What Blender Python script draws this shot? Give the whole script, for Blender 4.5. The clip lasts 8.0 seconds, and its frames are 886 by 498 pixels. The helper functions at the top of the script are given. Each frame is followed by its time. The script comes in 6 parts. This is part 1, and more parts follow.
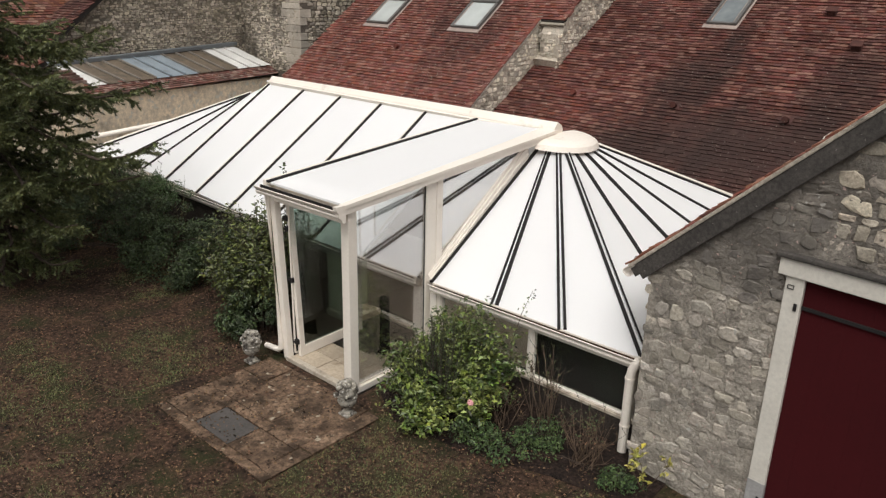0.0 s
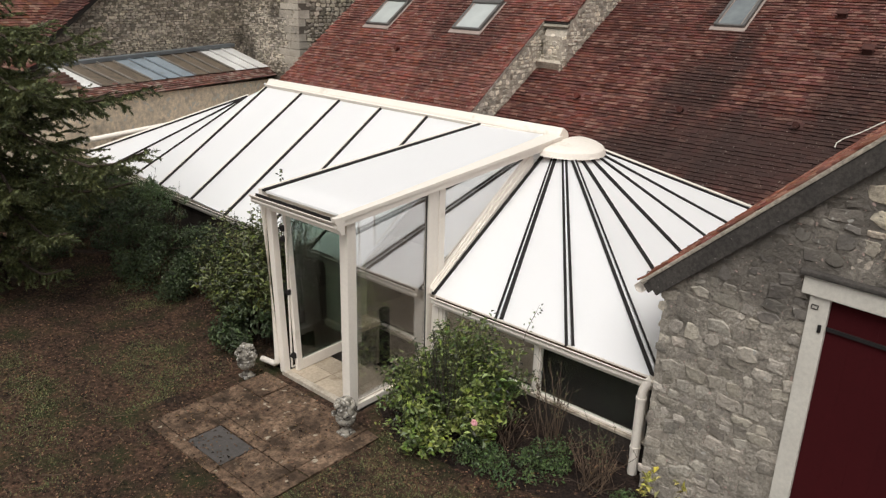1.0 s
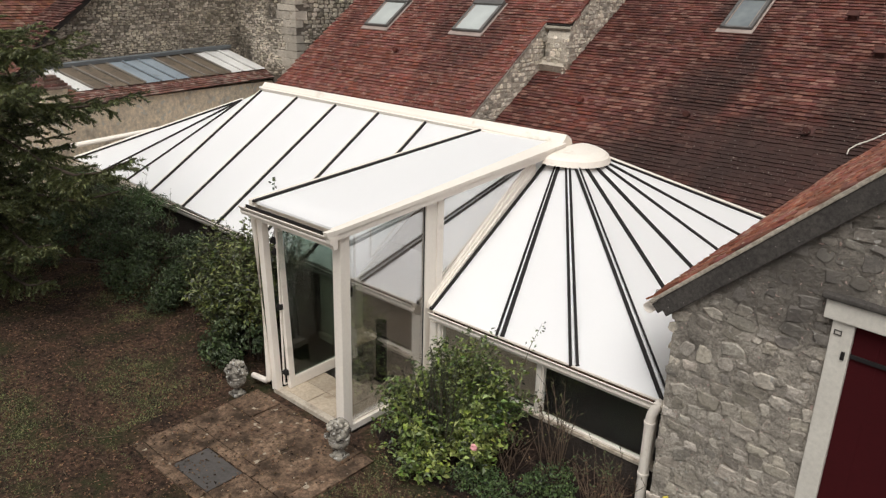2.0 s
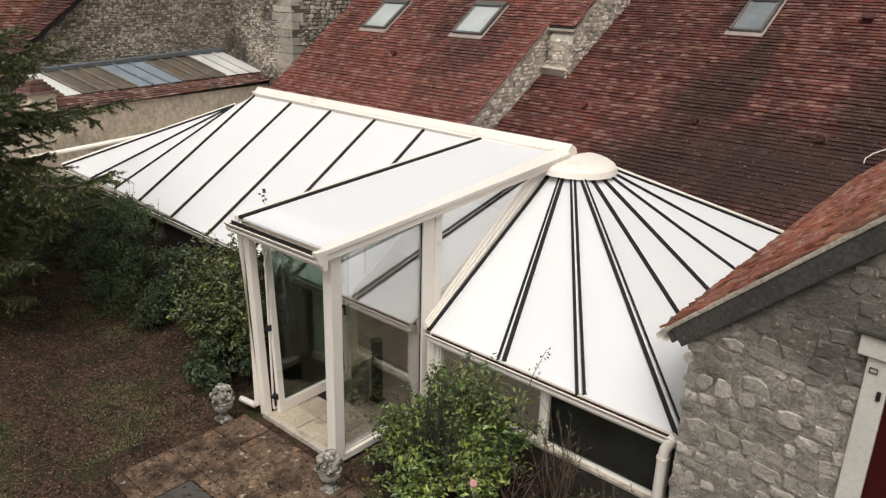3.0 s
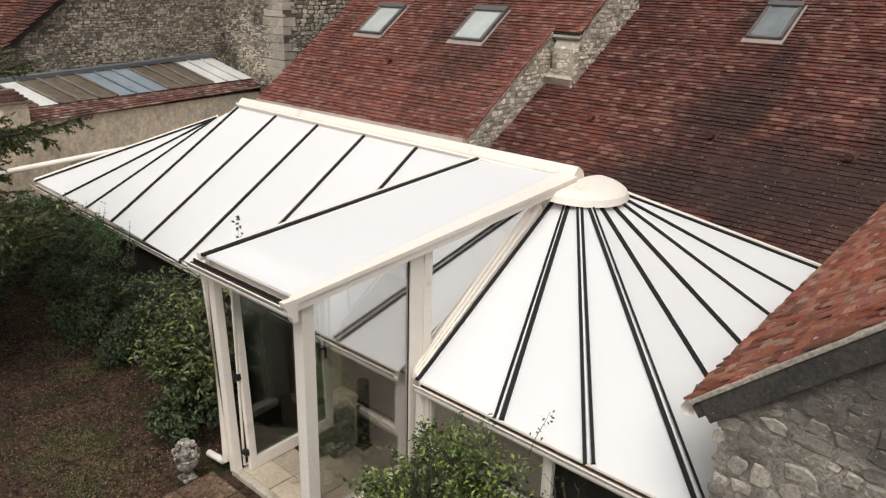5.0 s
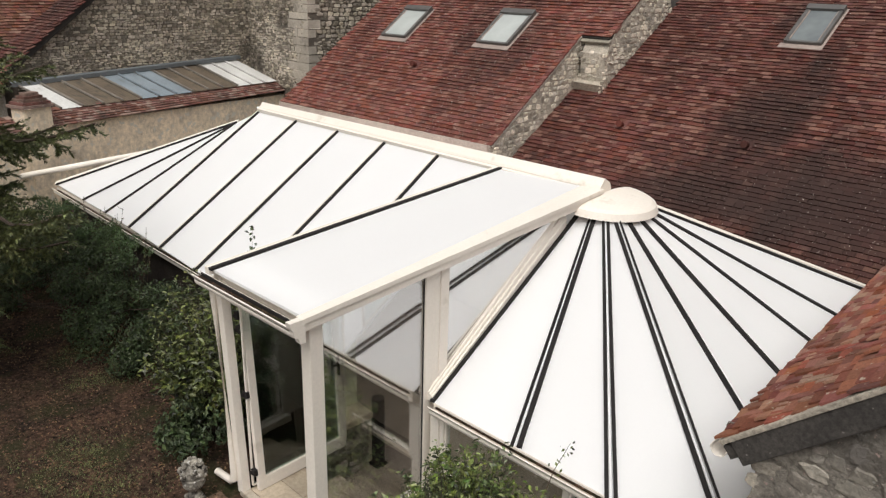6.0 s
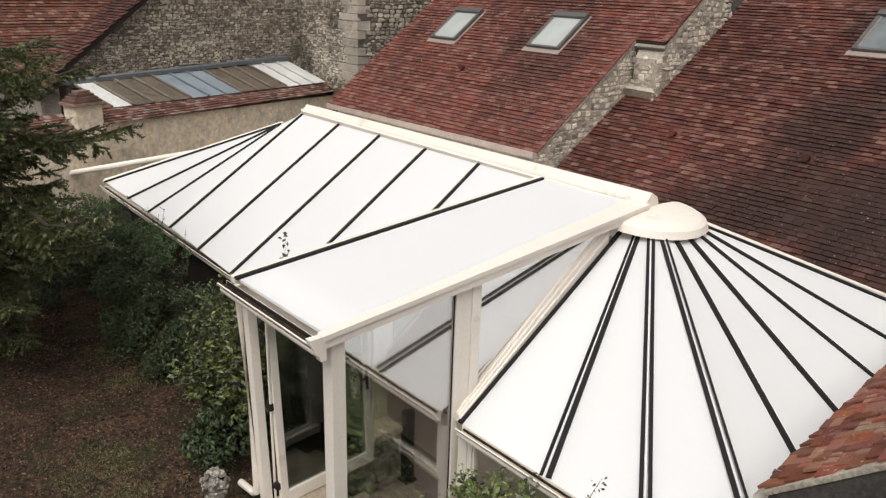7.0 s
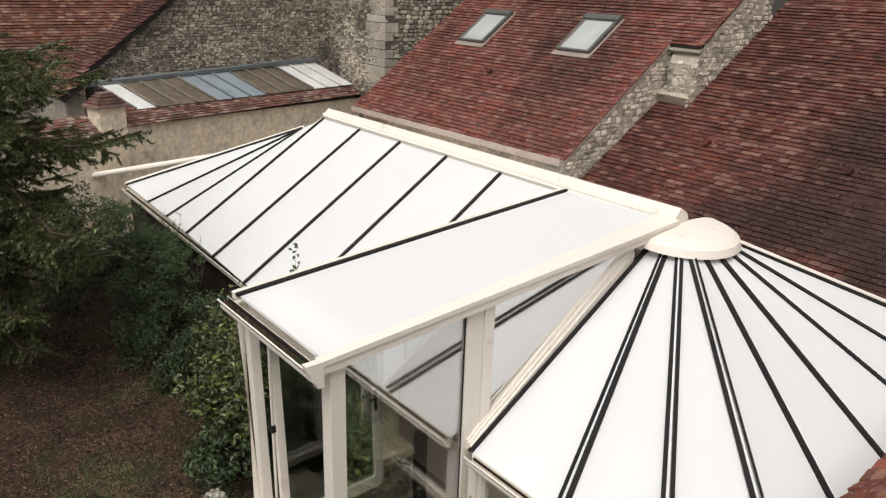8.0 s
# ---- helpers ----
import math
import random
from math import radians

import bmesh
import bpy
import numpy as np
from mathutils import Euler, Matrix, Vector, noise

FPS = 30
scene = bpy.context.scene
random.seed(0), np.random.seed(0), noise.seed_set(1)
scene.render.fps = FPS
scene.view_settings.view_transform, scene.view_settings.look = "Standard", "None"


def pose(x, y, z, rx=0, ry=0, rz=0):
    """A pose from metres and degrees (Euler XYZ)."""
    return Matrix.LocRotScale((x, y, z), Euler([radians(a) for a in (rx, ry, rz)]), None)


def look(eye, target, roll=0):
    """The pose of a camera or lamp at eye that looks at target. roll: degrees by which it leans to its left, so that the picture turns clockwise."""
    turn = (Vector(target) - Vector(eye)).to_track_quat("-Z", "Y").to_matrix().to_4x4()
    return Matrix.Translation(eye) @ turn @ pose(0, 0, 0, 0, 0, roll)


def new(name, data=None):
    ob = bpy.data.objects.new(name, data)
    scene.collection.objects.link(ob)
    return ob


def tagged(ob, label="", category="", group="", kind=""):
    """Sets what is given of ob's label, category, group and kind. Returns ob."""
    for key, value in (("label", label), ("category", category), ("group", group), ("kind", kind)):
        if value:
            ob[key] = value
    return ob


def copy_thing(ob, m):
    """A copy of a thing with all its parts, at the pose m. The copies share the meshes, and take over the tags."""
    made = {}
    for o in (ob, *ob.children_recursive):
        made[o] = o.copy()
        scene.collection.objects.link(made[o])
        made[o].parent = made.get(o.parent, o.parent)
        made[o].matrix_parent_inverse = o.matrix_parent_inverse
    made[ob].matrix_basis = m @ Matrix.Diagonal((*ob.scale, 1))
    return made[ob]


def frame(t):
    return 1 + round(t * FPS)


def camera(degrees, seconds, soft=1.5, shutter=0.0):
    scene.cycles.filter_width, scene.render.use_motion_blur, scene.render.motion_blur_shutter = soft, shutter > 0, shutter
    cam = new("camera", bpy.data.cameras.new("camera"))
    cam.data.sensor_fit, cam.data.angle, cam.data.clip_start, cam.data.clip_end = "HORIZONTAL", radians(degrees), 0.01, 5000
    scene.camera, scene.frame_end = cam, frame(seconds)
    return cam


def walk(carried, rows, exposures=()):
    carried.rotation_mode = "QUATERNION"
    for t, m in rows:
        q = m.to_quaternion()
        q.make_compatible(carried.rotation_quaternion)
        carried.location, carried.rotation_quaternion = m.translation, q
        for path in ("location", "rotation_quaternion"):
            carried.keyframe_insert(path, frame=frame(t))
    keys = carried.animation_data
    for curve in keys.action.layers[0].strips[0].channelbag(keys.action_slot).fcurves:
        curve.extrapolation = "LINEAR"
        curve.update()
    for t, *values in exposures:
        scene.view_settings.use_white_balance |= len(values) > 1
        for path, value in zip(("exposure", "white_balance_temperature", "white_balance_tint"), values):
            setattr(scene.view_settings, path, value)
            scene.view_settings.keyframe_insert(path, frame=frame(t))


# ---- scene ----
cam = camera(61.1, 8.0, soft=1.3)
PATH = [
    (0, (6.624, -7.345, 5.286), (5.383, -5.93, 4.609), 1.4),
    (0.5, (6.489, -7.225, 5.297), (5.249, -5.81, 4.619), 1.5),
    (1, (6.323, -7.072, 5.296), (5.084, -5.656, 4.62), 1.5),
    (1.5, (6.197, -6.913, 5.307), (4.956, -5.497, 4.63), 1.5),
    (3, (5.679, -6.252, 5.34), (4.436, -4.839, 4.663), 1.5),
    (3.5, (5.494, -6.035, 5.358), (4.25, -4.623, 4.681), 1.4),
    (4, (5.287, -5.766, 5.366), (4.043, -4.354, 4.69), 1.4),
    (4.5, (5.155, -5.532, 5.381), (3.911, -4.119, 4.705), 1.5),
    (6, (4.848, -4.967, 5.426), (3.543, -3.609, 4.751), 1.5),
    (6.5, (4.792, -4.798, 5.439), (3.439, -3.489, 4.764), 1.7),
    (7, (4.721, -4.593, 5.455), (3.323, -3.333, 4.778), 1.8),
    (7.5, (4.622, -4.398, 5.467), (3.195, -3.172, 4.789), 1.8),
    (8, (4.515, -4.149, 5.479), (3.06, -2.956, 4.8), 1.8),
]
walk(cam, [(t, look(eye, target, roll)) for t, eye, target, roll in PATH])

# ---- world and light: an overcast day ----
world = bpy.data.worlds.new("overcast_sky")
scene.world = world
world.use_nodes = True
wn = world.node_tree.nodes
sky = wn.new("ShaderNodeTexSky")
sky.sky_type = "NISHITA"
sky.sun_disc = False
sky.sun_elevation, sky.sun_rotation = radians(62.7), radians(150.7)
sky.dust_density = 4.0
grey = wn.new("ShaderNodeHueSaturation")
grey.inputs["Saturation"].default_value = 0.10
world.node_tree.links.new(sky.outputs[0], grey.inputs["Color"])
world.node_tree.links.new(grey.outputs[0], wn["Background"].inputs["Color"])
wn["Background"].inputs["Strength"].default_value = 0.084
sun = new("sun", bpy.data.lights.new("sun", "SUN"))
sun.data.energy, sun.data.angle, sun.data.color = 1.7, radians(55), (1.0, 0.965, 0.915)
sun.matrix_world = look((2.3, -4.1, 9.1), (0, 0, 0))
scene.view_settings.exposure = 0.41


# ---- materials ----
def surf(name, c1, c2, rough=0.7, big=1.5, fine=40.0, fine_amt=0.35, bump=0.3, bump_d=0.01, vary="", vary_amt=0.5,
         stain=None, stain_scale=0.6, stain_cut=0.55, stretch=(1, 1, 1), metal=0.0, spots=None, spot_scale=9.0, spot_cut=0.68, hue=0.0, odd=None, odd_cut=0.8, shift=(0, 0, 0), patches=()):
    """Two base colours mixed by a large noise, broken up by a fine one; stains and spots with shapes of their own."""
    m = bpy.data.materials.new(name)
    m.use_nodes = True
    nt = m.node_tree
    N, L = nt.nodes, nt.links
    b = N["Principled BSDF"]
    geo = N.new("ShaderNodeNewGeometry")
    mp = N.new("ShaderNodeMapping")
    mp.inputs["Scale"].default_value = stretch
    mp.inputs["Location"].default_value = shift
    L.new(geo.outputs["Position"], mp.inputs["Vector"])

    def noisy(scale, detail=4.0, rgh=0.6, vec=None):
        n = N.new("ShaderNodeTexNoise")
        n.inputs["Scale"].default_value, n.inputs["Detail"].default_value, n.inputs["Roughness"].default_value = scale, detail, rgh
        L.new(vec or geo.outputs["Position"], n.inputs["Vector"])
        return n.outputs["Fac"]

    def ramp(src, lo, hi):
        r = N.new("ShaderNodeMapRange")
        r.inputs["From Min"].default_value, r.inputs["From Max"].default_value = lo, hi
        L.new(src, r.inputs["Value"])
        return r.outputs["Result"]

    def mix(fac, a, c, mode="MIX"):
        x = N.new("ShaderNodeMix")
        x.data_type, x.blend_type = "RGBA", mode
        if isinstance(fac, float):
            x.inputs[0].default_value = fac
        else:
            L.new(fac, x.inputs[0])
        for sock, v in ((x.inputs[6], a), (x.inputs[7], c)):
            if isinstance(v, tuple):
                sock.default_value = (*v, 1)
            else:
                L.new(v, sock)
        return x.outputs[2]

    col = mix(ramp(noisy(big, vec=mp.outputs[0]), 0.3, 0.7), c1, c2)
    if vary:
        rnd = N.new("ShaderNodeObjectInfo").outputs["Random"] if vary == "object" else geo.outputs["Random Per Island"]
        hs = N.new("ShaderNodeHueSaturation")
        L.new(col, hs.inputs["Color"])
        vr = N.new("ShaderNodeMapRange")
        vr.inputs["To Min"].default_value, vr.inputs["To Max"].default_value = 1 - vary_amt, 1 + vary_amt
        L.new(rnd, vr.inputs["Value"])
        L.new(vr.outputs["Result"], hs.inputs["Value"])
        if hue:
            w = N.new("ShaderNodeTexWhiteNoise")
            w.noise_dimensions = "1D"
            L.new(rnd, w.inputs["W"])
            hr = N.new("ShaderNodeMapRange")
            hr.inputs["To Min"].default_value, hr.inputs["To Max"].default_value = 0.5 - hue, 0.5 + hue
            L.new(w.outputs["Value"], hr.inputs["Value"])
            L.new(hr.outputs["Result"], hs.inputs["Hue"])
            sr = N.new("ShaderNodeMapRange")
            sr.inputs["To Min"].default_value, sr.inputs["To Max"].default_value = 0.82, 1.12
            L.new(w.outputs["Color"], sr.inputs["Value"])
            L.new(sr.outputs["Result"], hs.inputs["Saturation"])
        col = hs.outputs["Color"]
        if odd:
            wo = N.new("ShaderNodeTexWhiteNoise")
            wo.noise_dimensions = "1D"
            ad = N.new("ShaderNodeMath")
            ad.operation = "ADD"
            ad.inputs[1].default_value = 3.7
            L.new(rnd, ad.inputs[0])
            L.new(ad.outputs[0], wo.inputs["W"])
            col = mix(ramp(wo.outputs["Value"], odd_cut, 1.25), col, odd)
    f = noisy(fine, 6.0, 0.7)
    lum = N.new("ShaderNodeMapRange")
    lum.inputs["From Min"].default_value, lum.inputs["From Max"].default_value = 0.25, 0.75
    lum.inputs["To Min"].default_value, lum.inputs["To Max"].default_value = 1 - fine_amt, 1 + fine_amt
    L.new(f, lum.inputs["Value"])
    col = mix(1.0, col, lum.outputs["Result"], "MULTIPLY")
    if stain:
        col = mix(ramp(noisy(stain_scale, 5.0, 0.6, mp.outputs[0]), stain_cut, stain_cut + 0.18), col, stain)
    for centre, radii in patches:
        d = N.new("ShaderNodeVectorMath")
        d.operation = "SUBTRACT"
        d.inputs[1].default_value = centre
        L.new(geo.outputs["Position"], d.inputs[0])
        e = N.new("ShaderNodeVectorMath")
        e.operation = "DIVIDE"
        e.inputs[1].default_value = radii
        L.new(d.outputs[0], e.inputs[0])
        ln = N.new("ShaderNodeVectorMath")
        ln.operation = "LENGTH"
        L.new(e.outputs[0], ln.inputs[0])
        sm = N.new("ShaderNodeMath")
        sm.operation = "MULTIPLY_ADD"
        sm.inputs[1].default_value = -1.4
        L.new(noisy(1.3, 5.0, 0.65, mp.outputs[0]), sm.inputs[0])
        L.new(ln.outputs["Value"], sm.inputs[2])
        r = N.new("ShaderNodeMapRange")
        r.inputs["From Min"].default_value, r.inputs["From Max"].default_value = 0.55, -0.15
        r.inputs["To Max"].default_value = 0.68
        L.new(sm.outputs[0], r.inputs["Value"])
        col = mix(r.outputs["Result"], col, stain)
    if spots:
        col = mix(ramp(noisy(spot_scale, 3.0, 0.5), spot_cut, spot_cut + 0.04), col, spots)
    L.new(col, b.inputs["Base Color"])
    b.inputs["Roughness"].default_value, b.inputs["Metallic"].default_value = rough, metal
    b.inputs["Specular IOR Level"].default_value = 0.2 if rough >= 0.85 else 0.5
    if bump:
        bp = N.new("ShaderNodeBump")
        bp.inputs["Strength"].default_value, bp.inputs["Distance"].default_value = bump, bump_d
        L.new(f, bp.inputs["Height"])
        L.new(bp.outputs[0], b.inputs["Normal"])
    return m


def glass(name, tint=(0.94, 0.97, 0.96), face=0.05):
    m = bpy.data.materials.new(name)
    m.use_nodes = True
    nt = m.node_tree
    nt.nodes.remove(nt.nodes["Principled BSDF"])
    tr, gl, lw, pw, ad, mx = (nt.nodes.new("ShaderNode" + k) for k in ("BsdfTransparent", "BsdfGlossy", "LayerWeight", "Math", "Math", "MixShader"))
    tr.inputs[0].default_value = (*tint, 1)
    gl.inputs["Roughness"].default_value = 0.02
    lw.inputs[0].default_value = 0.5
    pw.operation, pw.inputs[1].default_value = "POWER", 4.0
    ad.operation, ad.inputs[1].default_value, ad.inputs[2].default_value = "MULTIPLY_ADD", 0.8, face
    nt.links.new(lw.outputs["Facing"], pw.inputs[0])
    nt.links.new(pw.outputs[0], ad.inputs[0])
    nt.links.new(ad.outputs[0], mx.inputs[0])
    nt.links.new(tr.outputs[0], mx.inputs[1])
    nt.links.new(gl.outputs[0], mx.inputs[2])
    nt.links.new(mx.outputs[0], nt.nodes["Material Output"].inputs[0])
    return m


M_PANEL = surf("white_panel", (0.955, 0.948, 0.952), (0.965, 0.958, 0.962), 0.6, 0.7, 60, 0.02, 0.03, vary="object", vary_amt=0.02)
pn_ = M_PANEL.node_tree
opal, opal_mix = pn_.nodes.new("ShaderNodeBsdfTranslucent"), pn_.nodes.new("ShaderNodeMixShader")
opal.inputs["Color"].default_value = (0.97, 0.97, 0.95, 1)
opal_mix.inputs[0].default_value = 0.375
pn_.links.new(pn_.nodes["Principled BSDF"].outputs[0], opal_mix.inputs[1])
pn_.links.new(opal.outputs[0], opal_mix.inputs[2])
pn_.links.new(opal_mix.outputs[0], pn_.nodes["Material Output"].inputs[0])
M_CREAM = surf("cream_lacquer", (0.83, 0.76, 0.672), (0.86, 0.795, 0.708), 0.42, 1.2, 30, 0.06, 0.03, stain=(0.56, 0.50, 0.40), stain_scale=2.5, stain_cut=0.62)
M_SILL = surf("dirty_sill", (0.52, 0.46, 0.38), (0.38, 0.32, 0.25), 0.6, 3, 30, 0.25, 0.1, stain=(0.12, 0.085, 0.055), stain_scale=4.0, stain_cut=0.52)
M_BLACK = surf("black_rubber", (0.018, 0.016, 0.016), (0.026, 0.023, 0.022), 0.86, 3, 60, 0.3, 0.05)
M_GLASS = glass("clear_glass")
M_GLASS_COAT = glass("coated_glass", (0.985, 0.995, 0.995), 0.36)
M_GLASS_HIGH = glass("mirror_coated_glass", (0.97, 0.99, 0.99), 0.66)
def clay(name, c1, c2, vary, stain_cut, patches=(), spot_cut=0.66):
    return surf(name, c1, c2, 0.87, 0.8, 70, 0.5, 0.35, 0.006, vary=vary, vary_amt=0.30, hue=0.008, odd=(0.30, 0.17, 0.13), odd_cut=0.72,
                stain=(0.036, 0.022, 0.019), stain_scale=0.50, stain_cut=stain_cut, stretch=(1, 0.33, 0.33), spots=(0.44, 0.40, 0.35), spot_scale=27, spot_cut=spot_cut, patches=patches)


SOOT = (((1.95, 7.0, 2.25), (1.7, 1.7, 1.3)), ((0.6, 7.1, 2.3), (2.4, 1.1, 0.9)), ((2.65, 8.7, 3.3), (0.7, 1.8, 1.3)), ((-0.45, 8.6, 3.25), (0.75, 1.2, 0.9)), ((-0.6, 6.7, 2.05), (1.6, 0.5, 0.5)))     # damp, sooty patches: centre and size
M_TILE = clay("clay_tile", (0.182, 0.061, 0.045), (0.120, 0.046, 0.036), "island", 0.54)
M_TILE_OB = clay("clay_tile_single", (0.182, 0.061, 0.045), (0.120, 0.046, 0.036), "object", 0.54)
M_TILE_DARK = clay("sooty_clay_tile", (0.132, 0.045, 0.034), (0.074, 0.030, 0.024), "island", 0.56, SOOT, 0.69)
M_TILE_DARK_OB = clay("sooty_clay_tile_single", (0.132, 0.045, 0.034), (0.074, 0.030, 0.024), "object", 0.56, SOOT, 0.69)
M_COPING = surf("lichened_coping_tile", (0.18, 0.080, 0.060), (0.115, 0.056, 0.045), 0.9, 1.2, 60, 0.5, 0.35, 0.006, vary="island", vary_amt=0.4, hue=0.01, odd=(0.38, 0.30, 0.25), odd_cut=0.55,
                stain=(0.05, 0.037, 0.032), stain_scale=1.5, stain_cut=0.55, spots=(0.38, 0.35, 0.31), spot_scale=20, spot_cut=0.66)
def new_clay(name, vary):
    return surf(name, (0.265, 0.088, 0.054), (0.175, 0.064, 0.044), 0.87, 1.2, 50, 0.4, 0.25, 0.006, vary=vary, vary_amt=0.38, hue=0.012, odd=(0.44, 0.32, 0.23), odd_cut=0.70,
                stain=(0.09, 0.05, 0.038), stain_scale=1.6, stain_cut=0.58, spots=(0.42, 0.36, 0.28), spot_scale=14, spot_cut=0.67)


M_TILE_NEW = new_clay("red_clay_tile_single", "object")
M_TILE_NEW_ISL = new_clay("red_clay_tile", "island")
M_TILE_RUST = surf("rust_clay_tile", (0.155, 0.060, 0.038), (0.095, 0.040, 0.029), 0.85, 0.7, 60, 0.4, 0.3, 0.006, vary="island", vary_amt=0.3, hue=0.012, odd=(0.36, 0.24, 0.18), odd_cut=0.7,
                   stain=(0.05, 0.035, 0.03), stain_scale=0.5, stain_cut=0.54, stretch=(1, 0.4, 0.4))
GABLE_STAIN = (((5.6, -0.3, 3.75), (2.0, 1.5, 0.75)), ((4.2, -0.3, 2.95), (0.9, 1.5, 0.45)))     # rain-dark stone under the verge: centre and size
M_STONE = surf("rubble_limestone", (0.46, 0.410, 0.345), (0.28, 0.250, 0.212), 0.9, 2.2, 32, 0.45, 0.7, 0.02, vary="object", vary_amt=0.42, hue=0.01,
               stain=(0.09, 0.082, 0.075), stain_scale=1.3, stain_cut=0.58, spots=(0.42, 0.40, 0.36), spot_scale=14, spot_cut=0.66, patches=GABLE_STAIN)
M_STONE_ISL = surf("rubble_limestone_far", (0.48, 0.42, 0.335), (0.28, 0.24, 0.19), 0.9, 1.6, 32, 0.5, 0.7, 0.02, vary="island", vary_amt=0.55, hue=0.012,
                   stain=(0.085, 0.072, 0.06), stain_scale=0.7, stain_cut=0.54, spots=(0.45, 0.42, 0.36), spot_scale=9, spot_cut=0.68)
# same far stone for single pieces, colour raised to brighten the dim front face
M_STONE_FAR_LIT = surf("rubble_limestone_far_lit", (0.56, 0.495, 0.405), (0.36, 0.315, 0.255), 0.9, 1.6, 32, 0.5, 0.7, 0.02, vary="object", vary_amt=0.55, hue=0.012,
                   stain=(0.085, 0.072, 0.06), stain_scale=0.7, stain_cut=0.54, spots=(0.45, 0.42, 0.36), spot_scale=9, spot_cut=0.68)
M_STONE_PARTY = surf("party_wall_stone", (0.64, 0.57, 0.465), (0.45, 0.40, 0.33), 0.9, 2.2, 32, 0.5, 0.8, 0.02, vary="object", vary_amt=0.5, hue=0.01)
M_MORTAR_PALE = surf("pale_lime_mortar", (0.54, 0.475, 0.39), (0.38, 0.335, 0.275), 0.95, 3.0, 30, 0.5, 1.0, 0.02, stain=(0.15, 0.135, 0.115), stain_scale=2.2, stain_cut=0.58)
M_MORTAR_DARK = surf("washed_out_joint", (0.20, 0.168, 0.136), (0.105, 0.09, 0.074), 0.95, 2.0, 40, 0.5, 1.0, 0.03)
# dwarf wall masonry, nearly black: the shade below the sill is in its colour
M_SHADE_MASONRY = surf("shade_dark_masonry", (0.060, 0.048, 0.040), (0.030, 0.024, 0.021), 0.95, 2.5, 40, 0.5, 1.0, 0.03)
M_SOIL = surf("shade_dark_bed_soil", (0.040, 0.025, 0.019), (0.016, 0.011, 0.009), 0.95, 4.0, 26, 1.2, 1.0, 0.05)
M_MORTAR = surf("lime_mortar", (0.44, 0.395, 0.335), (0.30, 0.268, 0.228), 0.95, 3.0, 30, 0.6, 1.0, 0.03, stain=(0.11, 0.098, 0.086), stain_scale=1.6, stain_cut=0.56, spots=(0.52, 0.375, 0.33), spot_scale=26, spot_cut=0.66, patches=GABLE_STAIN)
M_RENDER = surf("lime_render", (0.86, 0.725, 0.55), (0.70, 0.59, 0.445), 0.92, 1.6, 10, 0.38, 0.8, 0.03, stain=(0.36, 0.305, 0.24), stain_scale=1.7, stain_cut=0.55, spots=(0.66, 0.61, 0.52), spot_scale=6, spot_cut=0.60)
M_EARTH = surf("bare_earth_lawn", (0.088, 0.050, 0.032), (0.023, 0.0155, 0.011), 0.95, 2.3, 15, 1.5, 1.0, 0.06, stain=(0.034, 0.038, 0.014), stain_scale=1.6, stain_cut=0.50, spots=(0.20, 0.105, 0.068), spot_scale=30, spot_cut=0.64)
M_RED = surf("oxblood_paint", (0.052, 0.0038, 0.0056), (0.044, 0.0034, 0.0050), 0.88, 1.0, 25, 0.12, 0.06)
M_WHITE_PAINT = surf("limewash_white", (0.70, 0.665, 0.59), (0.61, 0.575, 0.51), 0.8, 2.0, 25, 0.12, 0.2, stain=(0.36, 0.33, 0.29), stain_scale=2.0, stain_cut=0.62)
M_GREY_PAINT = surf("bare_cement", (0.36, 0.35, 0.34), (0.29, 0.28, 0.27), 0.85, 3, 30, 0.2, 0.2)
M_FASCIA = surf("grey_cement", (0.085, 0.076, 0.068), (0.055, 0.05, 0.046), 0.88, 3.5, 30, 0.5, 0.5, spots=(0.22, 0.20, 0.18), spot_scale=22, spot_cut=0.7)
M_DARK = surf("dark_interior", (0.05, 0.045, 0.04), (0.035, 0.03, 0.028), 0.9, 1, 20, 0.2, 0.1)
M_ZINC = surf("zinc", (0.20, 0.22, 0.23), (0.15, 0.165, 0.175), 0.55, 2, 30, 0.2, 0.1, metal=0.3)


# ---- helpers ----
def mesh_of(name, bm, mat):
    me = bpy.data.meshes.new(name)
    bmesh.ops.recalc_face_normals(bm, faces=bm.faces)
    bm.to_mesh(me)
    bm.free()
    me.materials.append(mat)
    return me


def raw_mesh(name, verts, faces, mat, smooth=False):
    me = bpy.data.meshes.new(name)
    me.from_pydata(verts, [], faces)
    me.materials.append(mat)
    if smooth:
        me.polygons.foreach_set("use_smooth", [True] * len(me.polygons))
    me.update()
    return me


def thing(name, label, category, at=(0, 0, 0), group="", kind=""):
    ob = tagged(new(name), label, category, group, kind)
    ob.location = at
    return ob


def part(name, bm, material, parent, label=""):
    ob = new(name, mesh_of(name, bm, material))
    ob.parent = parent
    if parent is not None:
        up, off = parent, Vector()
        while up is not None:
            off += up.location
            up = up.parent
        ob.data.transform(Matrix.Translation(-off))
    if label:
        ob["label"] = label
    return ob


def solo(name, bm, material, label, category, group="", kind=""):
    return tagged(new(name, mesh_of(name, bm, material)), label, category, group, kind)


